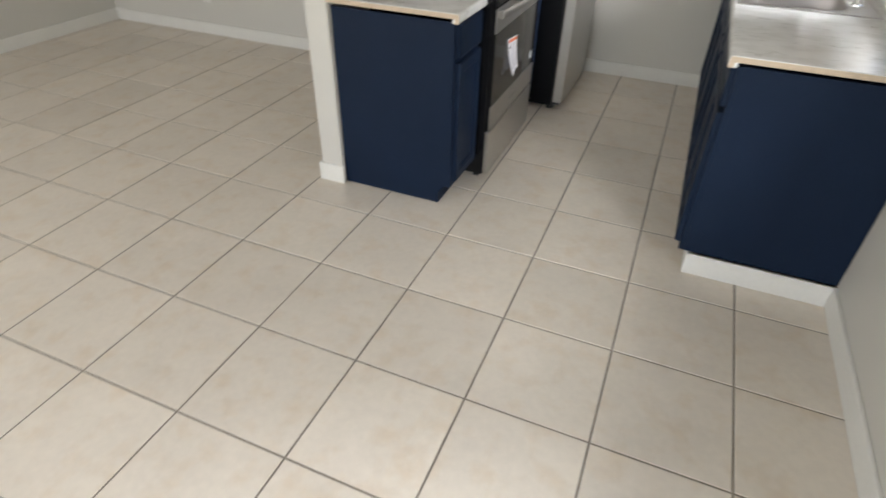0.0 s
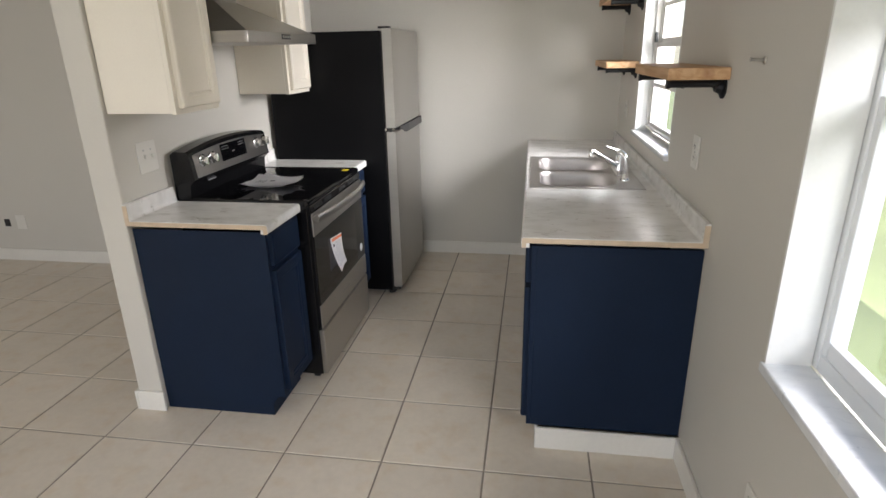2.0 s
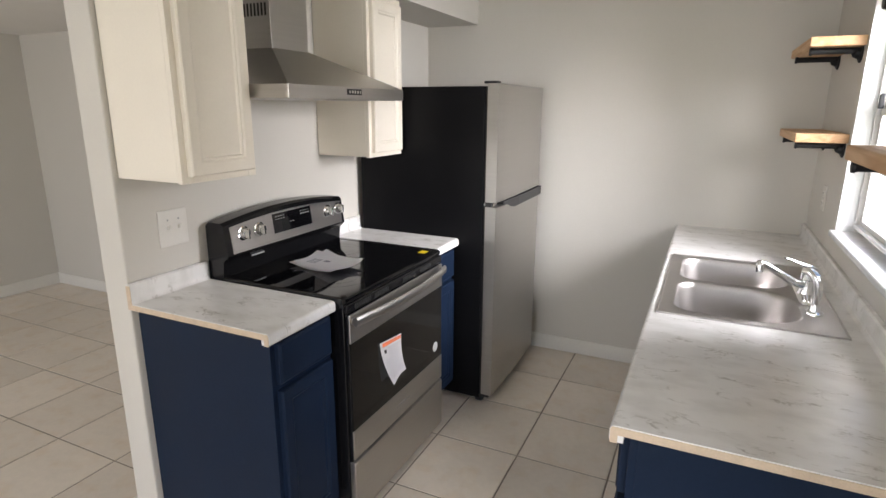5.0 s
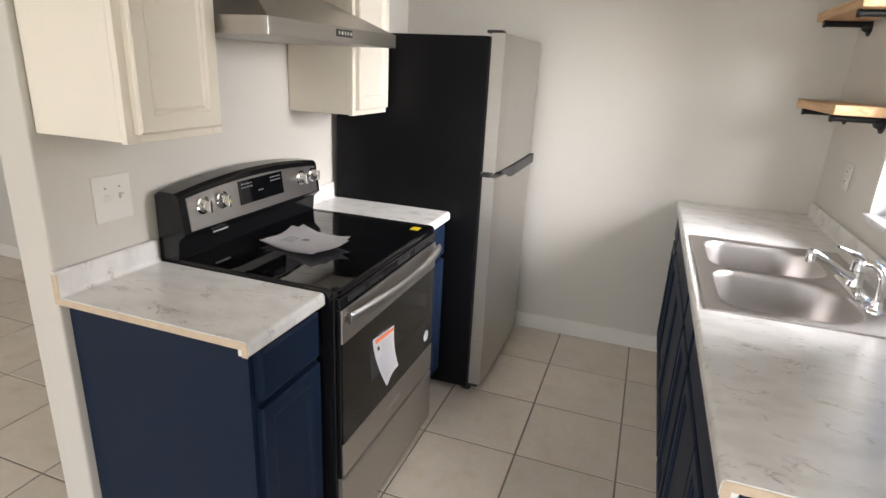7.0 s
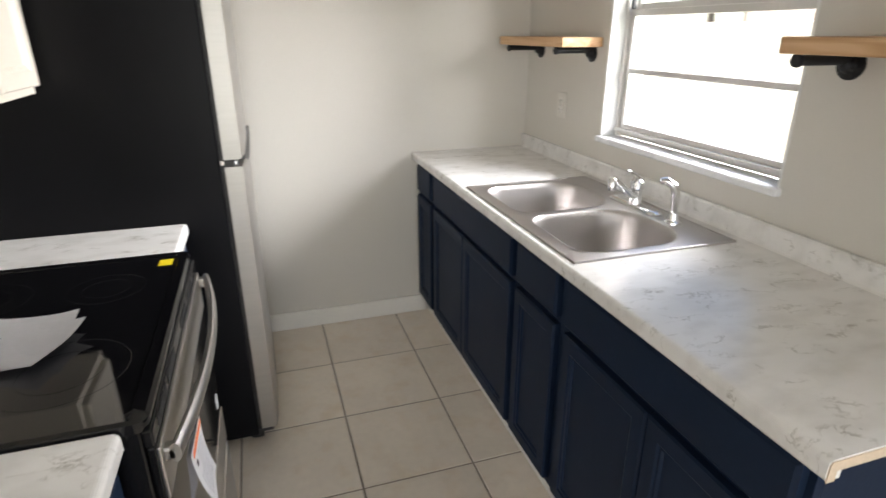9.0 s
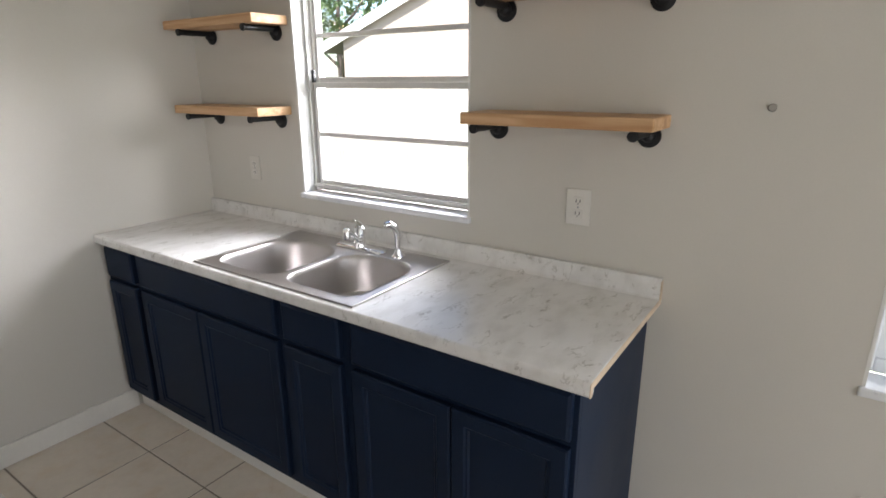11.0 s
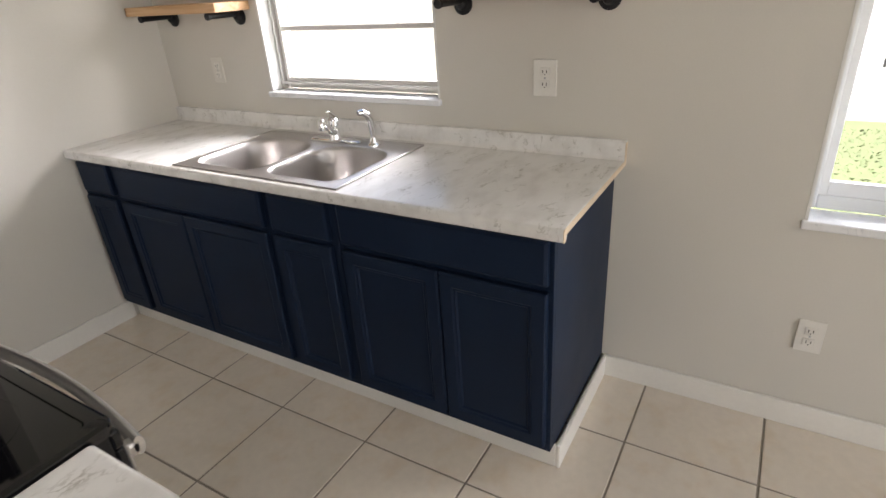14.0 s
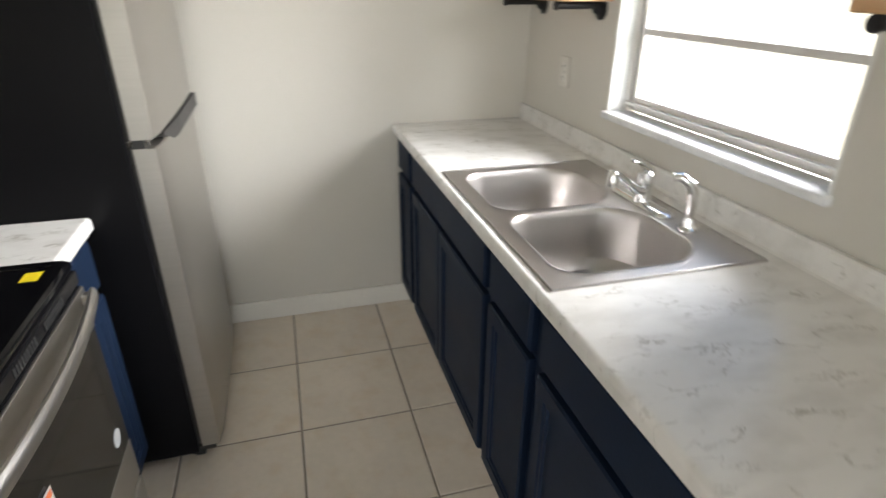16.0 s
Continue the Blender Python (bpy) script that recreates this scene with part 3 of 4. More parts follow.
wall_cabinet(0.066, 0.378, "cream painted wall cabinet with one panelled door")
wall_cabinet(1.122, 1.424, "cream painted wall cabinet beside the range hood")


# ---- sink and taps ----
def sink():
    s = thing("kitchen_sink", "double-bowl stainless steel drop-in sink in the worktop", "sink")
    x0, x1, y0, y1 = SINK
    z = 0.919
    ym = (y0 + y1) / 2
    bowls = [(-0.562, -0.177, y0 + 0.045, ym - 0.016), (-0.562, -0.177, ym + 0.016, y1 - 0.045)]
    bm = bmesh.new()
    for k, (a, b, c, d) in enumerate(bowls):
        ya, yb = (y0, ym) if k == 0 else (ym, y1)
        inner = bowl_ring(a, b, c, d, 0.075, 0.125, z)
        cx, cy = (a + b) / 2, (c + d) / 2
        outer = []
        for p in inner:
            dx, dy = p.x - cx, p.y - cy
            t = min([(x1 - cx) / dx if dx > 1e-6 else 9, (x0 - cx) / dx if dx < -1e-6 else 9, (yb - cy) / dy if dy > 1e-6 else 9, (ya - cy) / dy if dy < -1e-6 else 9])
            outer.append(Vector((cx + dx * t, cy + dy * t, z)))
        for px, py in ((x0, ya), (x1, ya), (x0, yb), (x1, yb)):
            near = min(outer, key=lambda q: (q.x - px) ** 2 + (q.y - py) ** 2)
            near.x, near.y = px, py
        loft(bm, [outer, inner], cap=False)
    bmesh.ops.remove_doubles(bm, verts=bm.verts, dist=0.0005)
    rim = boxes((x0, x0 + 0.006, y0, y1, 0.913, 0.9215), (x1 - 0.006, x1, y0, y1, 0.913, 0.9215), (x0, x1, y0, y0 + 0.006, 0.913, 0.9215), (x0, x1, y1 - 0.006, y1, 0.913, 0.9215), bevel=0.002)
    part("deck", bm, SINKSTEEL, s)
    part("rim", rim, SINKSTEEL, s)
    for a, b, c, d in bowls:
        rings = []
        for inset, dz in ((-0.006, 0.0015), (0, 0.0), (0.004, -0.006), (0.007, -0.02), (0.014, -0.10), (0.022, -0.145), (0.045, -0.168), (0.10, -0.176), (0.15, -0.180)):
            rings.append(bowl_ring(a + inset, b - inset, c + inset, d - inset, max(0.02, 0.075 - inset * 0.3), 0.125 - inset * 0.45, z + dz))
        bm = bmesh.new()
        loft(bm, rings, cap=False)
        bm.faces.new([bm.verts[i] for i in range(0)] or [v for v in list(bm.verts)[-len(rings[0]):]])
        bmesh.ops.recalc_face_normals(bm, faces=bm.faces)
        bowl = part("bowl", bm, SINKSTEEL, s, round_=True)
        cx, cy = (a + b) / 2, (c + d) / 2
        dr = bmesh.new()
        loft(dr, [[Vector((cx + r * math.cos(t * math.pi / 12), cy + r * math.sin(t * math.pi / 12), h)) for t in range(24)] for r, h in ((0.055, z - 0.1785), (0.052, z - 0.175), (0.042, z - 0.176), (0.036, z - 0.186))])
        part("drain", dr, CHROME, bowl, "round basket strainer", True)
    return s


sink()


def faucet():
    f = thing("kitchen_faucet", "chrome single-lever kitchen faucet on the sink deck", "faucet")
    x, y, z = -0.142, 1.142, 0.919
    bm = bmesh.new()
    loft(bm, [round_rect(x - 0.028 + i, x + 0.028 - i, y - 0.128 + i, y + 0.128 - i, 0.026 - i, z + h, 6) for i, h in ((0, 0), (0, 0.006), (0.006, 0.013), (0.012, 0.015))])
    part("base_plate", bm, CHROME, f, round_=True)
    bm = bmesh.new()
    tube(bm, [(x, y, z + 0.010), (x, y, z + 0.03), (x, y, z + 0.062), (x, y, z + 0.066), (x + 0.001, y, z + 0.092), (x + 0.003, y, z + 0.104)], [0.026, 0.022, 0.021, 0.024, 0.023, 0.012], 20)
    part("body", bm, CHROME, f, round_=True)
    bm = bmesh.new()
    d = Vector((-0.89, -0.46, 0)).normalized()
    o = Vector((x, y, z + 0.045))
    tube(bm, [o + d * 0.012, o + d * 0.05 + Vector((0, 0, 0.010)), o + d * 0.11 + Vector((0, 0, 0.046)), o + d * 0.165 + Vector((0, 0, 0.078)), o + d * 0.185 + Vector((0, 0, 0.082))], [0.015, 0.0135, 0.012, 0.0115, 0.011], 16)
    sp = part("spout", bm, CHROME, f, round_=True)
    bm = bmesh.new()
    e = o + d * 0.180 + Vector((0, 0, 0.024))
    tube(bm, [e + Vector((0, 0, 0.066)), e + Vector((0, 0, 0.060)), e + Vector((0, 0, 0.026)), e + Vector((0, 0, 0.024))], [0.010, 0.014, 0.0135, 0.011], 16)
    part("aerator", bm, CHROME, sp, round_=True)
    bm = bmesh.new()
    h = Vector((x + 0.004, y, z + 0.098))
    dv = Vector((-0.82, -0.50, 0)).normalized()
    w = dv.cross(Vector((0, 0, 1)))
    rings = []
    for along, up, half, th in ((-0.022, -0.006, 0.015, 0.013), (0.004, 0.010, 0.018, 0.013), (0.030, 0.022, 0.015, 0.009), (0.065, 0.036, 0.010, 0.005), (0.098, 0.048, 0.008, 0.004), (0.104, 0.049, 0.005, 0.003)):
        c = h + dv * along + Vector((0, 0, up))
        rings.append([c + w * half * math.cos(t * math.pi / 6) + Vector((0, 0, th * math.sin(t * math.pi / 6))) for t in range(12)])
    loft(bm, rings)
    part("lever", bm, CHROME, f, round_=True)
    return f


faucet()


def sprayer():
    f = thing("side_sprayer", "chrome side sprayer standing beside the faucet", "sprayer")
    x, y, z = -0.139, 0.947, 0.919
    bm = bmesh.new()
    tube(bm, [(x, y, z), (x, y, z + 0.006), (x, y, z + 0.012), (x, y, z + 0.030), (x, y, z + 0.034)], [0.027, 0.026, 0.018, 0.014, 0.013], 18)
    part("holder", bm, CHROME, f, round_=True)
    bm = bmesh.new()
    tube(bm, [(x, y, z + 0.030), (x, y, z + 0.07), (x - 0.002, y + 0.002, z + 0.10), (x - 0.010, y + 0.006, z + 0.122), (x - 0.030, y + 0.016, z + 0.138), (x - 0.046, y + 0.024, z + 0.136)], [0.010, 0.013, 0.014, 0.014, 0.013, 0.011], 16)
    part("wand", bm, CHROME, f, round_=True)
    return f


sprayer()


# ---- range ----
def kitchen_range():
    r = thing("electric_range", "stainless and black freestanding electric range with glass top", "range")
    y0, y1, xb, xf = 0.382, 1.146, -2.235, -1.605
    part("body", boxes((xb, xf, y0, y1, 0.03, 0.905), bevel=0.004), BLACK, r)
    for yy in (y0 + 0.03, y1 - 0.06):
        part("foot", boxes((xf - 0.06, xf - 0.03, yy, yy + 0.03, 0, 0.032)), BLACKPLASTIC, r)
    bm = bmesh.new()
    loft(bm, [round_rect(xb + 0.06, -1.594, y0 - 0.004, y1 + 0.004, 0.02, 0.902, 5), round_rect(xb + 0.06, -1.590, y0 - 0.006, y1 + 0.006, 0.022, 0.912, 5), round_rect(xb + 0.06, -1.590, y0 - 0.006, y1 + 0.006, 0.022, 0.922, 5), round_rect(xb + 0.065, -1.596, y0, y1, 0.02, 0.927, 5), round_rect(xb + 0.075, -1.618, y0 + 0.02, y1 - 0.02, 0.015, 0.927, 5), round_rect(xb + 0.076, -1.620, y0 + 0.022, y1 - 0.022, 0.015, 0.925, 5)])
    top = part("cooktop", bm, BLACKGLASS, r, "black ceramic glass cooktop", True)
    for cx, cy, rad in ((-1.76, 0.575, 0.115), (-1.76, 0.945, 0.085), (-2.02, 0.575, 0.085), (-2.02, 0.945, 0.105)):
        bm = bmesh.new()
        for ra in (rad, rad * 0.62):
            loft(bm, [[Vector((cx + q * math.cos(t * math.pi / 24), cy + q * math.sin(t * math.pi / 24), 0.9253)) for t in range(48)] for q in (ra, ra - 0.0022)], cap=False)
        part("burner_ring", bm, RINGS, top)
    # front apron with vent slots
    part("vent_panel", boxes((xf, -1.588, y0, y1, 0.868, 0.9015), bevel=0.004), BLACK, r)
    bm = bmesh.new()
    for g0 in (0.43, 0.56, 0.78, 0.93):
        for k in range(9):
            box(bm, -1.5885, -1.5865, g0 + k * 0.012, g0 + k * 0.012 + 0.006, 0.874, 0.894)
    part("vent_grille", bm, DARK, r)["kind"] = "stuff"
    # oven door: steel bands with dark window between
    d = part("oven_door", boxes((xf + 0.001, -1.588, y0 + 0.004, y1 - 0.004, 0.285, 0.864), bevel=0.004), BLACK, r)
    part("top_band", boxes((-1.590, -1.582, y0 + 0.004, y1 - 0.004, 0.754, 0.862), bevel=0.003), STEEL_H, d)
    part("bottom_band", boxes((-1.590, -1.582, y0 + 0.004, y1 - 0.004, 0.285, 0.405), bevel=0.003), STEEL_H, d)
    part("oven_window", boxes((-1.589, -1.584, y0 + 0.006, y1 - 0.006, 0.405, 0.754), bevel=0.001), OVENGLASS, d, "dark oven window glass")
    bm = bmesh.new()
    pts = []
    n = 14
    for k in range(n + 1):
        u = k / n
        bow = 0.040 * (1 - (2 * u - 1) ** 2)
        pts.append((-1.564 + bow * 0.9, y0 + 0.012 + u * (y1 - y0 - 0.024), 0.840 + 0.004 * (1 - (2 * u - 1) ** 2)))
    rings = []
    for p in pts:
        rings.append([Vector(p) + Vector((0.010 * math.cos(a), 0, 0.019 * math.sin(a))) for a in [2 * math.pi * k / 14 for k in range(14)]])
    loft(bm, rings)
    h = part("handle", bm, STEEL_H, d, "curved stainless bar handle", True)
    for yy in (y0 + 0.012, y1 - 0.036):
        part("handle_mount", boxes((-1.586, -1.560, yy, yy + 0.024, 0.824, 0.852), bevel=0.006), STEEL_H, h)
    part("maker_mark", boxes(*[(-1.5823, -1.5813, 0.700 + k * 0.017, 0.711 + k * 0.017, 0.338, 0.347) for k in range(7)]), LEGEND, d)
    bm = bmesh.new()
    tube(bm, [(-1.5842, 1.072, 0.470), (-1.5828, 1.072, 0.470)], 0.024, 24)
    part("seal_sticker", bm, LEGEND, d, "round grey sticker")
    # drawer
    bm = boxes((xf, -1.580, y0 + 0.003, y1 - 0.003, 0.035, 0.274), bevel=0.005)
    part("storage_drawer", bm, STEEL_H, r)
    part("drawer_shadow_gap", boxes((xf + 0.002, -1.594, y0 + 0.006, y1 - 0.006, 0.272, 0.288)), BLACK, r)
    # backguard with arched top
    def arch(y, lift):
        u = (y - y0) / (y1 - y0) * 2 - 1
        return 1.138 + lift * (1 - u * u)
    bm = bmesh.new()
    n = 20
    rings = []
    for k in range(n + 1):
        y = y0 + (y1 - y0) * k / n
        zt = arch(y, 0.030)
        rings.append([Vector((xb + 0.002, y, 0.90)), Vector((xb + 0.072, y, 0.90)), Vector((xb + 0.080, y, 0.985)), Vector((xb + 0.108, y, 1.010)), Vector((xb + 0.092, y, zt - 0.010)), Vector((xb + 0.080, y, zt)), Vector((xb + 0.020, y, zt + 0.002)), Vector((xb + 0.002, y, zt - 0.012))])
    loft(bm, rings)
    bg = part("backguard", bm, BLACK, r, "black backguard with arched top", True)
    def face_x(z):
        return xb + 0.108 - 0.016 * (z - 1.010) / 0.13
    bm = bmesh.new()
    rings = []
    for k in range(n + 1):
        y = y0 + 0.028 + (y1 - y0 - 0.050) * k / n
        zt, zb = arch(y, 0.024) - 0.022, 1.016
        rings.append([Vector((face_x(zb) - 0.004, y, zb)), Vector((face_x(zb) + 0.003, y, zb)), Vector((face_x(zt) + 0.003, y, zt)), Vector((face_x(zt) - 0.004, y, zt))])
    loft(bm, rings)
    cp = part("control_panel", bm, STEEL_H, bg, "brushed steel control panel")
    bm = bmesh.new()
    prism(bm, [(face_x(1.050) + 0.0005, 1.050), (face_x(1.050) + 0.0048, 1.050), (face_x(1.132) + 0.0048, 1.132), (face_x(1.132) + 0.0005, 1.132)], "y", 0.645, 0.895)
    part("display", bm, BLACKGLASS, bg, "black glass display")
    bm = bmesh.new()
    for row, zz in enumerate((1.118, 1.106, 1.084)):
        for k in range(4 if row < 2 else 2):
            for off in ((0.660, 0.822) if row < 2 else (0.748,)):
                yy = off + k * 0.016
                x = face_x(zz) + 0.0050
                box(bm, x - 0.0004, x + 0.0002, yy, yy + 0.010, zz, zz + 0.0028)
    part("display_legend", bm, LEGEND, bg)["kind"] = "stuff"
    for yy in (0.470, 0.557, 1.012, 1.096):
        zz = 1.088
        x = face_x(zz) + 0.003
        bm = bmesh.new()
        tube(bm, [(x, yy, zz), (x + 0.006, yy, zz), (x + 0.008, yy, zz), (x + 0.024, yy, zz), (x + 0.027, yy, zz)], [0.029, 0.029, 0.023, 0.021, 0.018], 24)
        k = part("knob", bm, CHROME, bg, "silver control knob", True)
        part("grip", boxes((x + 0.020, x + 0.038, yy - 0.0055, yy + 0.0055, zz - 0.021, zz + 0.021), bevel=0.003), CHROME, k)
    part("nameplate", boxes((xb + 0.0815, xb + 0.0835, 0.53, 0.60, 0.978, 0.984)), LEGEND, bg)
    return r


kitchen_range()

leaf = thing("instruction_leaflets", "loose white printed leaflets lying on the glass cooktop", "paper")
for i, (dy, dx, turn) in enumerate(((0, 0, 0), (0.012, 0.02, 6), (-0.004, 0.035, -5))):
    n = 8
    rings = []
    bm = bmesh.new()
    c = Vector((-1.912 + dx * 0.6, 0.688 + dy, 0.9285 + 0.0022 * i))
    rot = Matrix.Rotation(radians(-11 + turn * 1.5), 3, "Z")
    for a in range(n + 1):
        row = []
        for b in range(n + 1):
            u, v = a / n - 0.5, b / n - 0.5
            lift = 0.004 + 0.012 * abs(u) ** 2 * 4 * (1 if i else 0.4) + 0.012 * max(0, v) ** 2 * 4
            row.append(c + rot @ Vector((u * 0.25, v * 0.165, lift + 0.004 * math.sin(5 * u + 3 * v + i))))
        rings.append(row)
    vs = [[bm.verts.new(p) for p in r_] for r_ in rings]
    for a in range(n):
        for b in range(n):
            bm.faces.new((vs[a][b], vs[a + 1][b], vs[a + 1][b + 1], vs[a][b + 1]))
    bmesh.ops.solidify(bm, geom=bm.faces, thickness=0.0006)
    part("leaflet", bm, PAPER, leaf)
part("print", boxes(*[(-1.977 + 0.012 * k, -1.973 + 0.012 * k, 0.653, 0.713, 0.9435, 0.9440) for k in range(4)], (-1.917, -1.892, 0.688, 0.708, 0.9436, 0.9441)), INK, leaf)
tagged(part("energy_sticker", boxes((-1.664, -1.630, 1.055, 1.098, 0.9256, 0.9262)), YELLOW), "small yellow sticker on the cooktop corner", "sticker")

# printed sheet taped to the oven door by its top edge, curling away below
def sheet_at(u, v, off=0.0):
    """A point of the sheet: u across from 0 to 1, v down from 0 to 1."""
    ya, yb = 0.574 + 0.062 * v ** 1.6, 0.742 + 0.012 * v - 0.006 * math.sin(3.1 * v)
    za, zb = 0.684 - 0.200 * v, 0.665 - 0.164 * v
    return Vector((-1.5795 + 0.016 * v * v + 0.006 * (1 - u) * v + 0.003 * math.sin(4 * u + 2 * v) * v + off, ya + (yb - ya) * u, za + (zb - za) * u + 0.006 * math.sin(math.pi * u) * v))


def sheet_patch(bm, u0, u1, v0, v1, off, n=8, m=8):
    vs = [[bm.verts.new(sheet_at(u0 + (u1 - u0) * a / n, v0 + (v1 - v0) * b / m, off)) for b in range(m + 1)] for a in range(n + 1)]
    for a in range(n):
        for b in range(m):
            bm.faces.new((vs[a][b], vs[a + 1][b], vs[a + 1][b + 1], vs[a][b + 1]))
    return bm


bm = sheet_patch(bmesh.new(), 0, 1, 0, 1, 0.0, 10, 12)
bmesh.ops.solidify(bm, geom=bm.faces, thickness=0.0005)
lab = tagged(part("paper_tag", bm, PAPER, round_=True), "white printed sheet curling off the oven door", "label")
part("heading", sheet_patch(bmesh.new(), 0.10, 0.97, 0.03, 0.115, 0.0012), ORANGE, lab, "orange heading bar")
part("symbol", sheet_patch(bmesh.new(), 0.14, 0.24, 0.19, 0.27, 0.0012, 2, 2), DARK, lab)
bm = bmesh.new()
for k in range(14):
    sheet_patch(bm, 0.34 if k < 5 else 0.12, 0.90 - 0.07 * (k % 3), 0.18 + 0.052 * k, 0.193 + 0.052 * k, 0.0012, 6, 1)
part("print", bm, PRINT, lab)


# ---- range hood ----
def range_hood():
    h = thing("range_hood", "stainless steel pyramid chimney range hood over the range", "range hood")
    xb, xf, y0, y1 = XP + 0.001, -1.776, 0.368, 1.136
    part("rim", boxes((xb, xf, y0, y1, 1.598, 1.645), bevel=0.002), STEEL_H, h)
    bm = bmesh.new()
    base = [(xb, y0 + 0.004), (xf - 0.004, y0 + 0.004), (xf - 0.004, y1 - 0.004), (xb, y1 - 0.004)]
    topr = [(xb, 0.598), (-2.036, 0.598), (-2.036, 0.818), (xb, 0.818)]
    loft(bm, [[Vector((*p, 1.645)) for p in base], [Vector((*p, 1.785)) for p in topr]])
    part("canopy", bm, STEEL, h)
    ch = part("chimney", boxes((xb, -2.038, 0.600, 0.816, 1.785, 2.069), bevel=0.0015), STEEL, h)
    part("vent_grille", boxes(*[(-2.215 + 0.017 * k, -2.207 + 0.017 * k, 0.5985, 0.6005, 1.900, 1.945) for k in range(10)]), DARK, ch)
    part("button_panel", boxes((xf - 0.002, xf + 0.0015, 0.70, 0.80, 1.615, 1.637)), BLACKPLASTIC, h)
    for k in range(5):
        bm = bmesh.new()
        tube(bm, [(xf + 0.001, 0.713 + 0.018 * k, 1.626), (xf + 0.005, 0.713 + 0.018 * k, 1.626)], 0.006, 12)
        part("button", bm, CHROME, h)
    part("grease_filter", boxes((xb + 0.02, xf - 0.03, y0 + 0.03, 0.752, 1.597, 1.604), (xb + 0.02, xf - 0.03, 0.758, y1 - 0.03, 1.597, 1.604), bevel=0.002), STEEL, h)
    return h


range_hood()


# ---- refrigerator ----
def fridge():
    f = thing("refrigerator", "top-freezer refrigerator with steel doors and black sides", "refrigerator")
    y0, y1, xb, xs = 1.450, 2.214, -2.22, -1.492
    zt = 1.682
    part("body", boxes((xb, xs - 0.012, y0, y1, 0.03, zt - 0.012), bevel=0.006), FRIDGEBLACK, f, "black textured cabinet side")
    part("gasket", boxes((xs - 0.014, xs + 0.002, y0 + 0.012, y1 - 0.012, 0.06, zt - 0.02)), BLACKPLASTIC, f)

    def door(z0, z1):
        bm = bmesh.new()
        n = 12
        rings = []
        for k in range(n + 1):
            u = k / n
            y = y0 + 0.001 + (y1 - y0 - 0.002) * u
            e = min(u, 1 - u)
            xf = -1.430 + 0.006 * (1 - (2 * u - 1) ** 2) - (0.006 if e == 0 else 0)
            rings.append([Vector((xs, y, z0)), Vector((xf - 0.004, y, z0)), Vector((xf, y, z0 + 0.004)), Vector((xf, y, z1 - 0.004)), Vector((xf - 0.004, y, z1)), Vector((xs, y, z1))])
        loft(bm, rings)
        return bm
    fz = part("freezer_door", door(1.112, zt), STEEL, f, round_=True)
    lo = part("fridge_door", door(0.058, 1.088), STEEL, f, round_=True)
    part("divider", boxes((xs, -1.460, y0 + 0.004, y1 - 0.004, 1.088, 1.112)), BLACKPLASTIC, f)
    # black wedge grip let into the top of the lower door, toward the opening side
    bm = bmesh.new()
    rings = []
    for k in range(13):
        u = k / 12
        y = y0 + 0.10 + u * (y1 - y0 - 0.106)
        out = -1.428 + 0.010 * min(1, u * 3)
        low = 1.096 - 0.040 * min(1, u * 5)
        rings.append([Vector((-1.47, y, low)), Vector((out - 0.004, y, low)), Vector((out, y, low + 0.006)), Vector((out, y, 1.108)), Vector((-1.47, y, 1.108))])
    loft(bm, rings)
    part("grip", bm, BLACKPLASTIC, lo, "black pocket grip")
    part("hinge_cover", boxes((-1.52, -1.452, y0 + 0.02, y0 + 0.075, zt, zt + 0.012), bevel=0.004), BLACKPLASTIC, f)
    part("hinge", boxes((-1.51, -1.450, y0 + 0.01, y0 + 0.06, 1.092, 1.108), bevel=0.002), CHROME, f)
    part("kick_grille", boxes((xs - 0.03, xs + 0.004, y0 + 0.01, y1 - 0.01, 0.012, 0.056), bevel=0.004), BLACKPLASTIC, f)
    part("bottom_hinge", boxes((-1.52, -1.450, y0 + 0.004, y0 + 0.055, 0.040, 0.056), bevel=0.003), BLACKPLASTIC, f)
    for yy in (y0 + 0.05, y1 - 0.05):
        bm = bmesh.new()
        tube(bm, [(xs - 0.03, yy, 0.0), (xs - 0.03, yy, 0.014), (xs - 0.03, yy, 0.03)], [0.02, 0.02, 0.012], 16)
        part("levelling_foot", bm, BLACKPLASTIC, f)
    return f


fridge()


# ---- shelves ----
def wall_shelf(y0, y1, ztop, brackets, label, group):
    s = thing("wall_shelf", label, "shelf", group=group)
    part("board", boxes((-0.190, -0.001, y0, y1, ztop - 0.038, ztop), bevel=0.004), PINE, s)
    for yb in brackets:
        b = thing("bracket", "black iron pipe bracket with round flange", "bracket")
        b.parent = s
        del b["category"]
        z = ztop - 0.038 - 0.014
        bm = bmesh.new()
        tube(bm, [(-0.004, yb, z), (-0.165, yb, z), (-0.172, yb, z)], [0.0125, 0.0125, 0.015], 14)
        tube(bm, [(-0.172, yb, z), (-0.180, yb, z)], [0.0165, 0.0150], 14)
        part("pipe", bm, IRON, b, round_=True)
        bm = bmesh.new()
        tube(bm, [(-0.001, yb, z - 0.012), (-0.006, yb, z - 0.012), (-0.008, yb, z - 0.012), (-0.022, yb, z - 0.008), (-0.026, yb, z - 0.004)], [0.036, 0.036, 0.022, 0.019, 0.013], 24)
        part("flange", bm, IRON, b, round_=True)
    return s


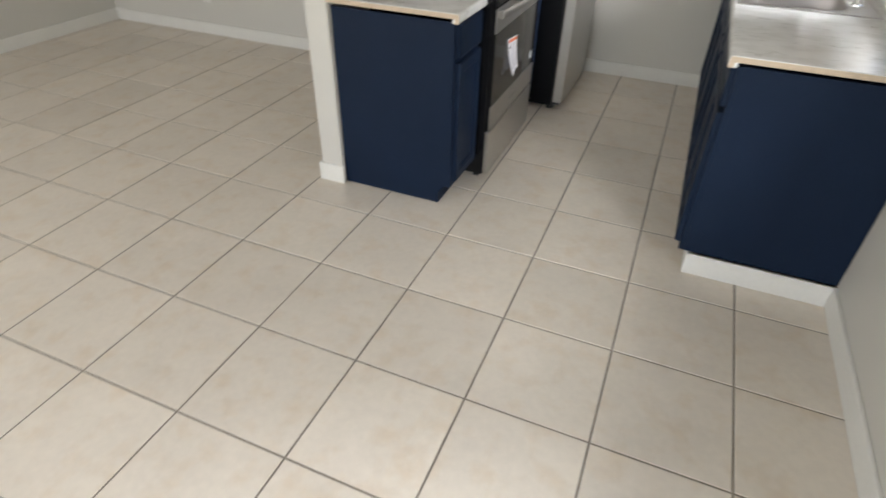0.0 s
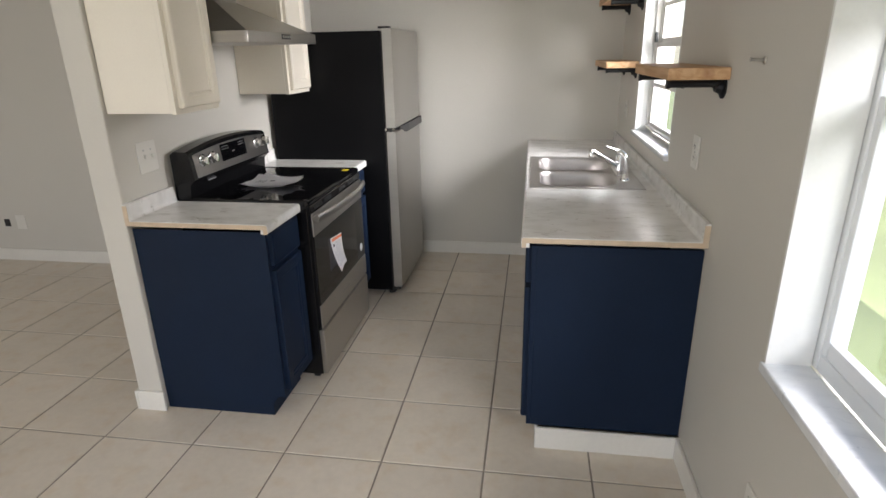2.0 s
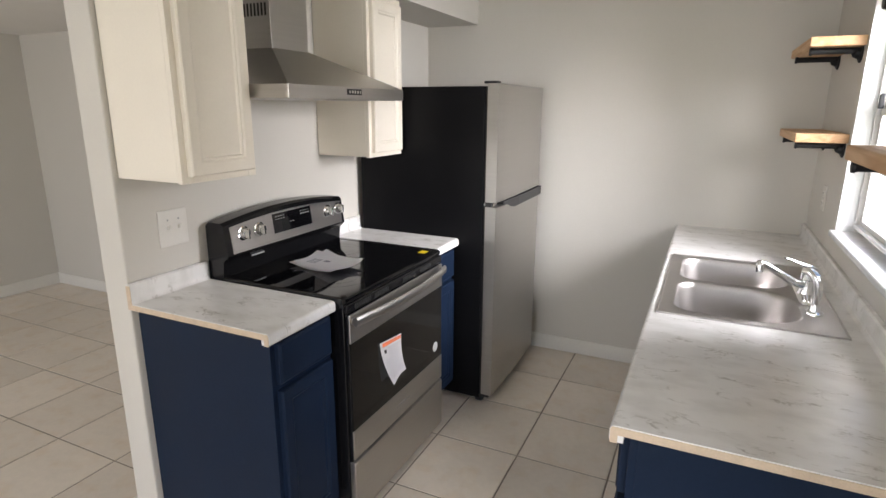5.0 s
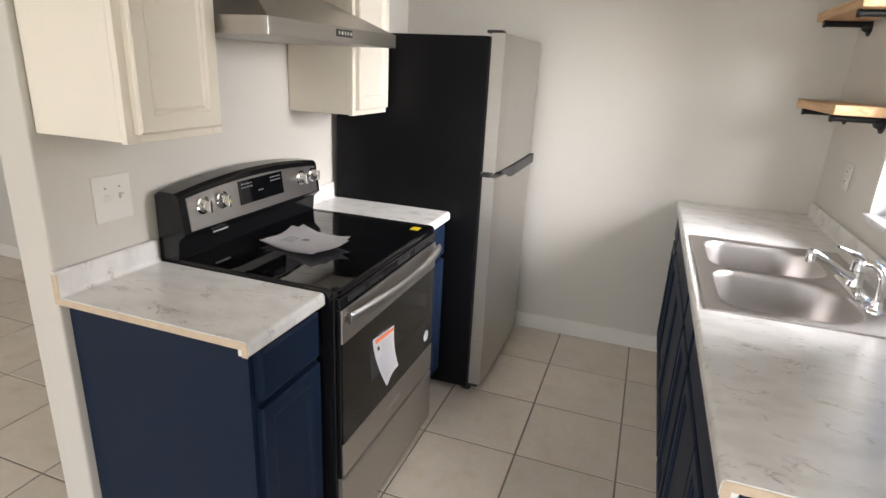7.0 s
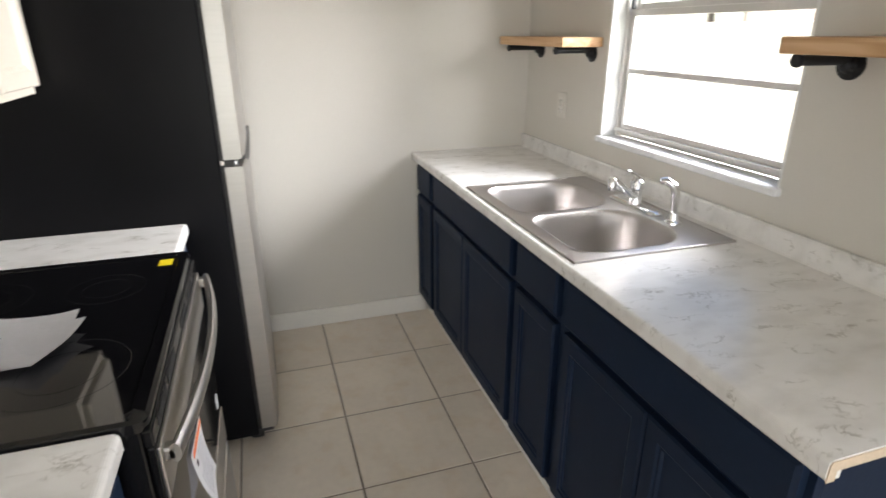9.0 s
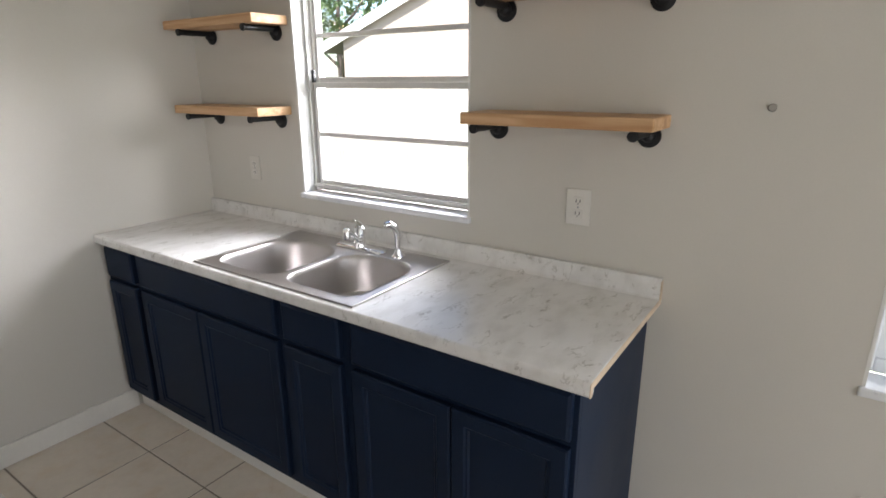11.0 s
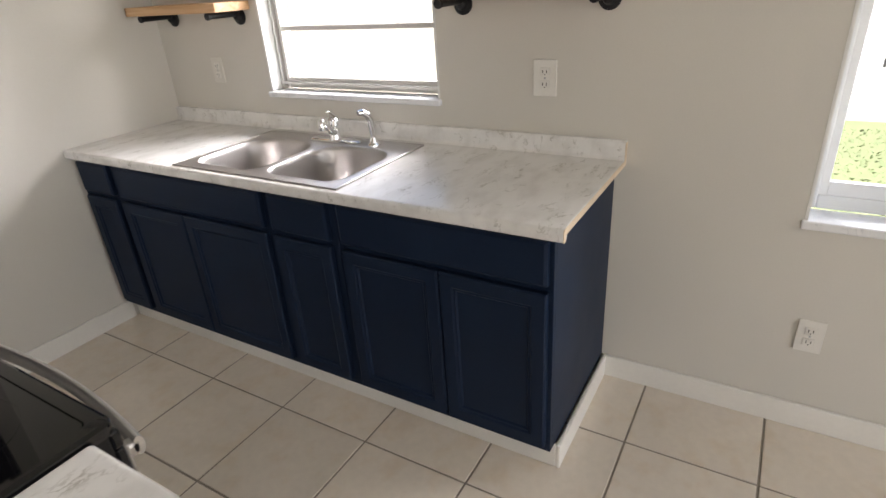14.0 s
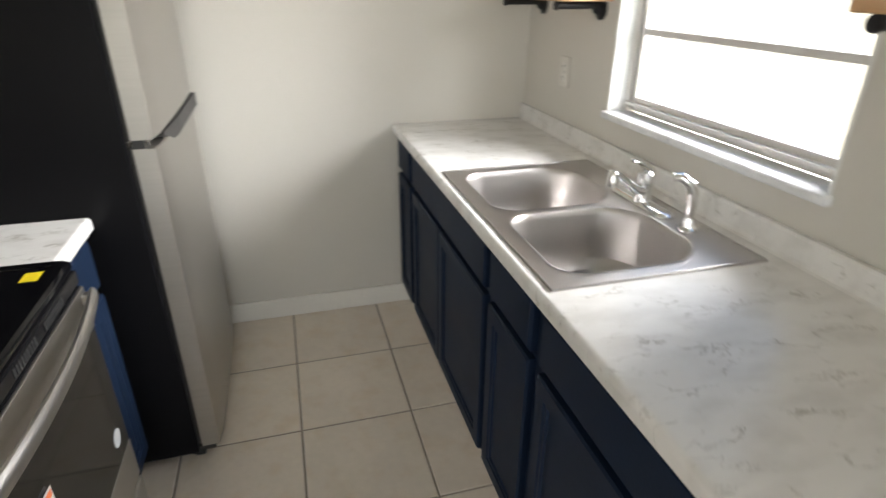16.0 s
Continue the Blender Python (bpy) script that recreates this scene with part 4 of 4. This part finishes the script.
wall_shelf(1.652, YB - 0.06, 1.474, (1.725, 2.19), "short pine shelf on black pipe brackets, lower", "pine shelves")
wall_shelf(1.634, YB - 0.06, 1.852, (1.71, 2.18), "short pine shelf on black pipe brackets, upper", "pine shelves")
wall_shelf(0.012, 0.628, 1.484, (0.070, 0.585), "long pine shelf on black pipe brackets, lower", "pine shelves")
wall_shelf(0.012, 0.624, 1.866, (0.068, 0.565), "long pine shelf on black pipe brackets, upper", "pine shelves")


# ---- outlets, switches, small wall things ----
def wall_plate(name, m, w, h, holes, label, category, paint=None):
    """A plate in local x (across) and z, facing local -y."""
    p = thing(name, label, category, m)
    part("plate", boxes((-w / 2, w / 2, -0.006, -0.0005, -h / 2, h / 2), bevel=0.0022), paint or PLATE, p)
    for kind, cx, cz in holes:
        if kind == "socket":
            k = part("socket", boxes((cx - 0.017, cx + 0.017, -0.0085, -0.005, cz - 0.014, cz + 0.014), bevel=0.002), PLATE, p)
            part("slots", boxes((cx - 0.008, cx - 0.0055, -0.0092, -0.008, cz - 0.004, cz + 0.006), (cx + 0.0055, cx + 0.008, -0.0092, -0.008, cz - 0.004, cz + 0.006), (cx - 0.002, cx + 0.002, -0.0092, -0.008, cz - 0.0105, cz - 0.007)), DARK, k)
        if kind == "toggle":
            part("toggle", boxes((cx - 0.005, cx + 0.005, -0.018, -0.005, cz - 0.004, cz + 0.011), bevel=0.002), PLATE, p)
        if kind == "screw":
            part("screw", boxes((cx - 0.003, cx + 0.003, -0.0068, -0.0055, cz - 0.003, cz + 0.003)), LEGEND, p)
    return p


duplex = [("socket", 0, 0.021), ("socket", 0, -0.021), ("screw", 0, 0)]
wall_plate("outlet", pose(-0.0005, 0.277, 1.175, 0, 0, -90), 0.084, 0.122, duplex, "white duplex outlet above the worktop", "outlet")
wall_plate("outlet", pose(-0.0005, -0.650, 0.374, 0, 0, -90), 0.078, 0.120, duplex, "white duplex outlet low on the wall", "outlet")
wall_plate("outlet", pose(-0.0005, 1.950, 1.172, 0, 0, -90), 0.074, 0.116, duplex, "outlet painted over with its plate beside the sink window", "outlet", WALLPLATE)
wall_plate("light_switch", pose(XP + 0.0005, 0.250, 1.142, 0, 0, 90), 0.122, 0.132, [("toggle", -0.023, 0), ("toggle", 0.023, 0), ("screw", -0.023, 0.03), ("screw", 0.023, 0.03)], "white double toggle switch plate beside the cabinet", "switch")
wall_plate("blank_plate", pose(-4.62, YF - 0.0005, 0.325), 0.085, 0.115, [], "painted blank plate on the living room wall", "wall plate")
bm = boxes((-4.775, -4.725, YF - 0.004, YF - 0.0005, 0.285, 0.345), bevel=0.001)
tagged(part("cable_box", bm, DARK), "small open dark cable box in the wall", "cable box")
bm = bmesh.new()
tube(bm, [(-0.001, -0.242, 1.509), (-0.004, -0.242, 1.509), (-0.005, -0.242, 1.509), (-0.035, -0.242, 1.511), (-0.038, -0.242, 1.511)], [0.011, 0.010, 0.004, 0.004, 0.007], 12)
tagged(part("wall_hook", bm, STEEL, round_=True), "small metal screw hook in the wall", "hook")

# ---- outdoors ----
ground = structure("ground", boxes((TH, 60, -60, 60, -0.5, -0.17)), GROUNDMAT, "sparse sunny lawn between the houses", "ground")
structure("ground", boxes((-60, TH, -60, YS - TH, -0.5, -0.17), (-60, TH, YB + TH, 60, -0.5, -0.17), (-60, XL - TH, YS - TH, YB + TH, -0.5, -0.17), (XL - TH, XQ, YF + TH, YB + TH, -0.5, -0.17)), GROUNDMAT, "lawn around the house", "ground")

NX = 6.45
nh = thing("neighbour_house", "cream stucco house with a low gable and white trim", "house")
bm = bmesh.new()
prism(bm, [(-9.0, -0.3), (7.5, -0.3), (7.5, 2.33), (2.0, 4.32), (-9.0, 0.34 + 2.33)], "x", NX, NX + 0.25)
part("wall", bm, STUCCO, nh)
bm = bmesh.new()
prism(bm, [(8.1, 2.06), (8.1, 2.22), (2.0, 4.46), (2.0, 4.30)], "x", NX - 0.06, NX + 6)
part("roof", bm, SHINGLE, nh)
bm = bmesh.new()
prism(bm, [(8.1, 2.02), (8.1, 2.20), (2.0, 4.44), (2.0, 4.26)], "x", NX - 0.09, NX - 0.06)
part("fascia", bm, ROOFTRIM, nh, "white fascia board")
dr = part("door", boxes((NX - 0.05, NX - 0.004, -1.42, -0.55, -0.05, 2.0), bevel=0.004), ROOFTRIM, nh, "white exterior door")
part("door_trim", boxes((NX - 0.07, NX - 0.003, -1.50, -1.42, -0.05, 2.08), bevel=0.004), ROOFTRIM, dr)
for zz in (0.25, 1.72):
    part("hinge", boxes((NX - 0.062, NX - 0.048, -1.415, -1.385, zz, zz + 0.10)), DARK, dr)
tagged(part("garden_wall", boxes((4.35, 4.50, 1.2, 9.5, -0.3, 1.60), bevel=0.01), STAINED), "weather-stained stucco garden wall outside the sink window", "garden wall")
tagged(part("stoop", boxes((NX - 0.95, NX, -1.55, -0.3, -0.30, -0.06), bevel=0.015), CONCRETE), "concrete stoop before the neighbour's door", "stoop")

# grass tufts on the lawn seen through the near window
rng = random.Random(4)
verts, faces = [], []
for k in range(9000):
    gx, gy = rng.uniform(1.2, 6.3), rng.uniform(-4.6, 1.0)
    if gx > NX - 1.0 and gy > -1.6:
        continue
    if noise.noise(Vector((gx * 0.8, gy * 0.8, 3))) < -0.12:
        continue
    hgt, w, a, lean = rng.uniform(0.008, 0.026), rng.uniform(0.002, 0.005), rng.uniform(0, 6.28), rng.uniform(-0.04, 0.04)
    i = len(verts)
    c, s_ = math.cos(a) * w, math.sin(a) * w
    verts += [(gx - c, gy - s_, -0.175), (gx + c, gy + s_, -0.175), (gx + c * 0.5 + lean * 0.5, gy + s_ * 0.5, -0.17 + hgt * 0.6), (gx + lean, gy + lean, -0.17 + hgt)]
    faces += [(i, i + 1, i + 2), (i, i + 2, i + 3)]
me = bpy.data.meshes.new("grass")
me.from_pydata(verts, [], faces)
me.materials.append(GRASSMAT)
tagged(new("grass", me), "uneven green grass tufts on the lawn", "grass", kind="stuff")


def tree(x, y, hgt, seed, label):
    r = random.Random(seed)
    t = thing("tree", label, "tree", pose(x, y, -0.17))
    bm = bmesh.new()
    tube(bm, [(0, 0, 0), (0.05, 0.03, hgt * 0.3), (0.0, 0.1, hgt * 0.6), (0.1, 0.1, hgt * 0.85)], [0.16, 0.12, 0.08, 0.03], 10)
    for k in range(7):
        a, h0 = r.uniform(0, 6.28), r.uniform(0.35, 0.7) * hgt
        tube(bm, [(0.03, 0.05, h0), (math.cos(a) * 0.7, math.sin(a) * 0.7, h0 + 0.5), (math.cos(a) * 1.3, math.sin(a) * 1.3, h0 + 1.1)], [0.05, 0.035, 0.012], 6)
    part("trunk", bm, wood_bark, t)
    v, f = [], []
    for k in range(1500):
        a, b = r.uniform(0, 6.28), r.uniform(-1, 1)
        rad = 1.7 * (0.55 + 0.45 * r.random()) * (0.8 + 0.5 * noise.noise(Vector((math.cos(a) * 1.5, math.sin(a) * 1.5, b * 2 + seed))))
        q = Vector((math.cos(a) * math.sqrt(1 - b * b) * rad, math.sin(a) * math.sqrt(1 - b * b) * rad, hgt * 0.75 + b * rad * 0.9))
        u = Vector((r.uniform(-1, 1), r.uniform(-1, 1), r.uniform(-1, 1))).normalized() * 0.09
        w = u.cross(Vector((r.uniform(-1, 1), r.uniform(-1, 1), 1))).normalized() * 0.045
        i = len(v)
        v += [q - u, q + w, q + u, q - w]
        f.append((i, i + 1, i + 2, i + 3))
    me = bpy.data.meshes.new("crown")
    me.from_pydata(v, [], f)
    me.materials.append(LEAF)
    c = new("crown", me)
    c.parent = t
    return t


wood_bark = mat("bark", (0.12, 0.09, 0.07), 0.95, spread=0.3, scale=10.0, bump=0.6)
LEAF = mat("leaf", (0.10, 0.16, 0.05), 0.6, spread=0.35, scale=2.0)
tree(9.5, 10.5, 4.6, 3, "leafy green tree behind the garden wall")
tree(12.0, 14.5, 5.5, 8, "tall leafy green tree beyond the house")

# ---- floor tiles ----
floor = structure("floor", boxes((XL - TH, XW + TH, YS - TH, YB + TH, -0.12, -0.0030)), GROUT, "beige ceramic tile floor with dark grout", "floor")
PX, PY, GX, GY, GAP = 0.411, 0.4167, -0.343, -0.165, 0.0075


def tile_mesh(w, d):
    bm = bmesh.new()
    e = 0.0020
    loft(bm, [[Vector((x0, y0, z)) for x0, y0 in ((i - w / 2, i - d / 2), (w / 2 - i, i - d / 2), (w / 2 - i, d / 2 - i), (i - w / 2, d / 2 - i))] for i, z in ((0, -0.010), (0, -0.0022), (e * 0.4, -0.0007), (e, 0.0))], cap=False)
    bm.faces.new(list(bm.verts)[-4:])
    bmesh.ops.recalc_face_normals(bm, faces=bm.faces)
    me = bpy.data.meshes.new("tile")
    bm.to_mesh(me)
    bm.free()
    me.materials.append(TILE)
    return me


shared = {}
trng = random.Random(11)
for i in range(-1, 15):
    for j in range(-11, 7):
        xa, xb_ = GX - PX * i, GX - PX * (i - 1)
        ya, yb_ = GY + PY * j, GY + PY * (j + 1)
        xa, xb_, ya, yb_ = max(xa, XL), min(xb_, XW), max(ya, YS), min(yb_, YB if (xa + xb_) / 2 > XQ else YF)
        w, d = xb_ - xa - GAP, yb_ - ya - GAP
        if w < 0.02 or d < 0.02:
            continue
        key = (round(w, 4), round(d, 4))
        if key not in shared:
            shared[key] = tile_mesh(w, d)
        t_ = new("tile", shared[key])
        t_.parent = floor
        t_.location = ((xa + xb_) / 2, (ya + yb_) / 2, trng.uniform(-0.0004, 0.0004))
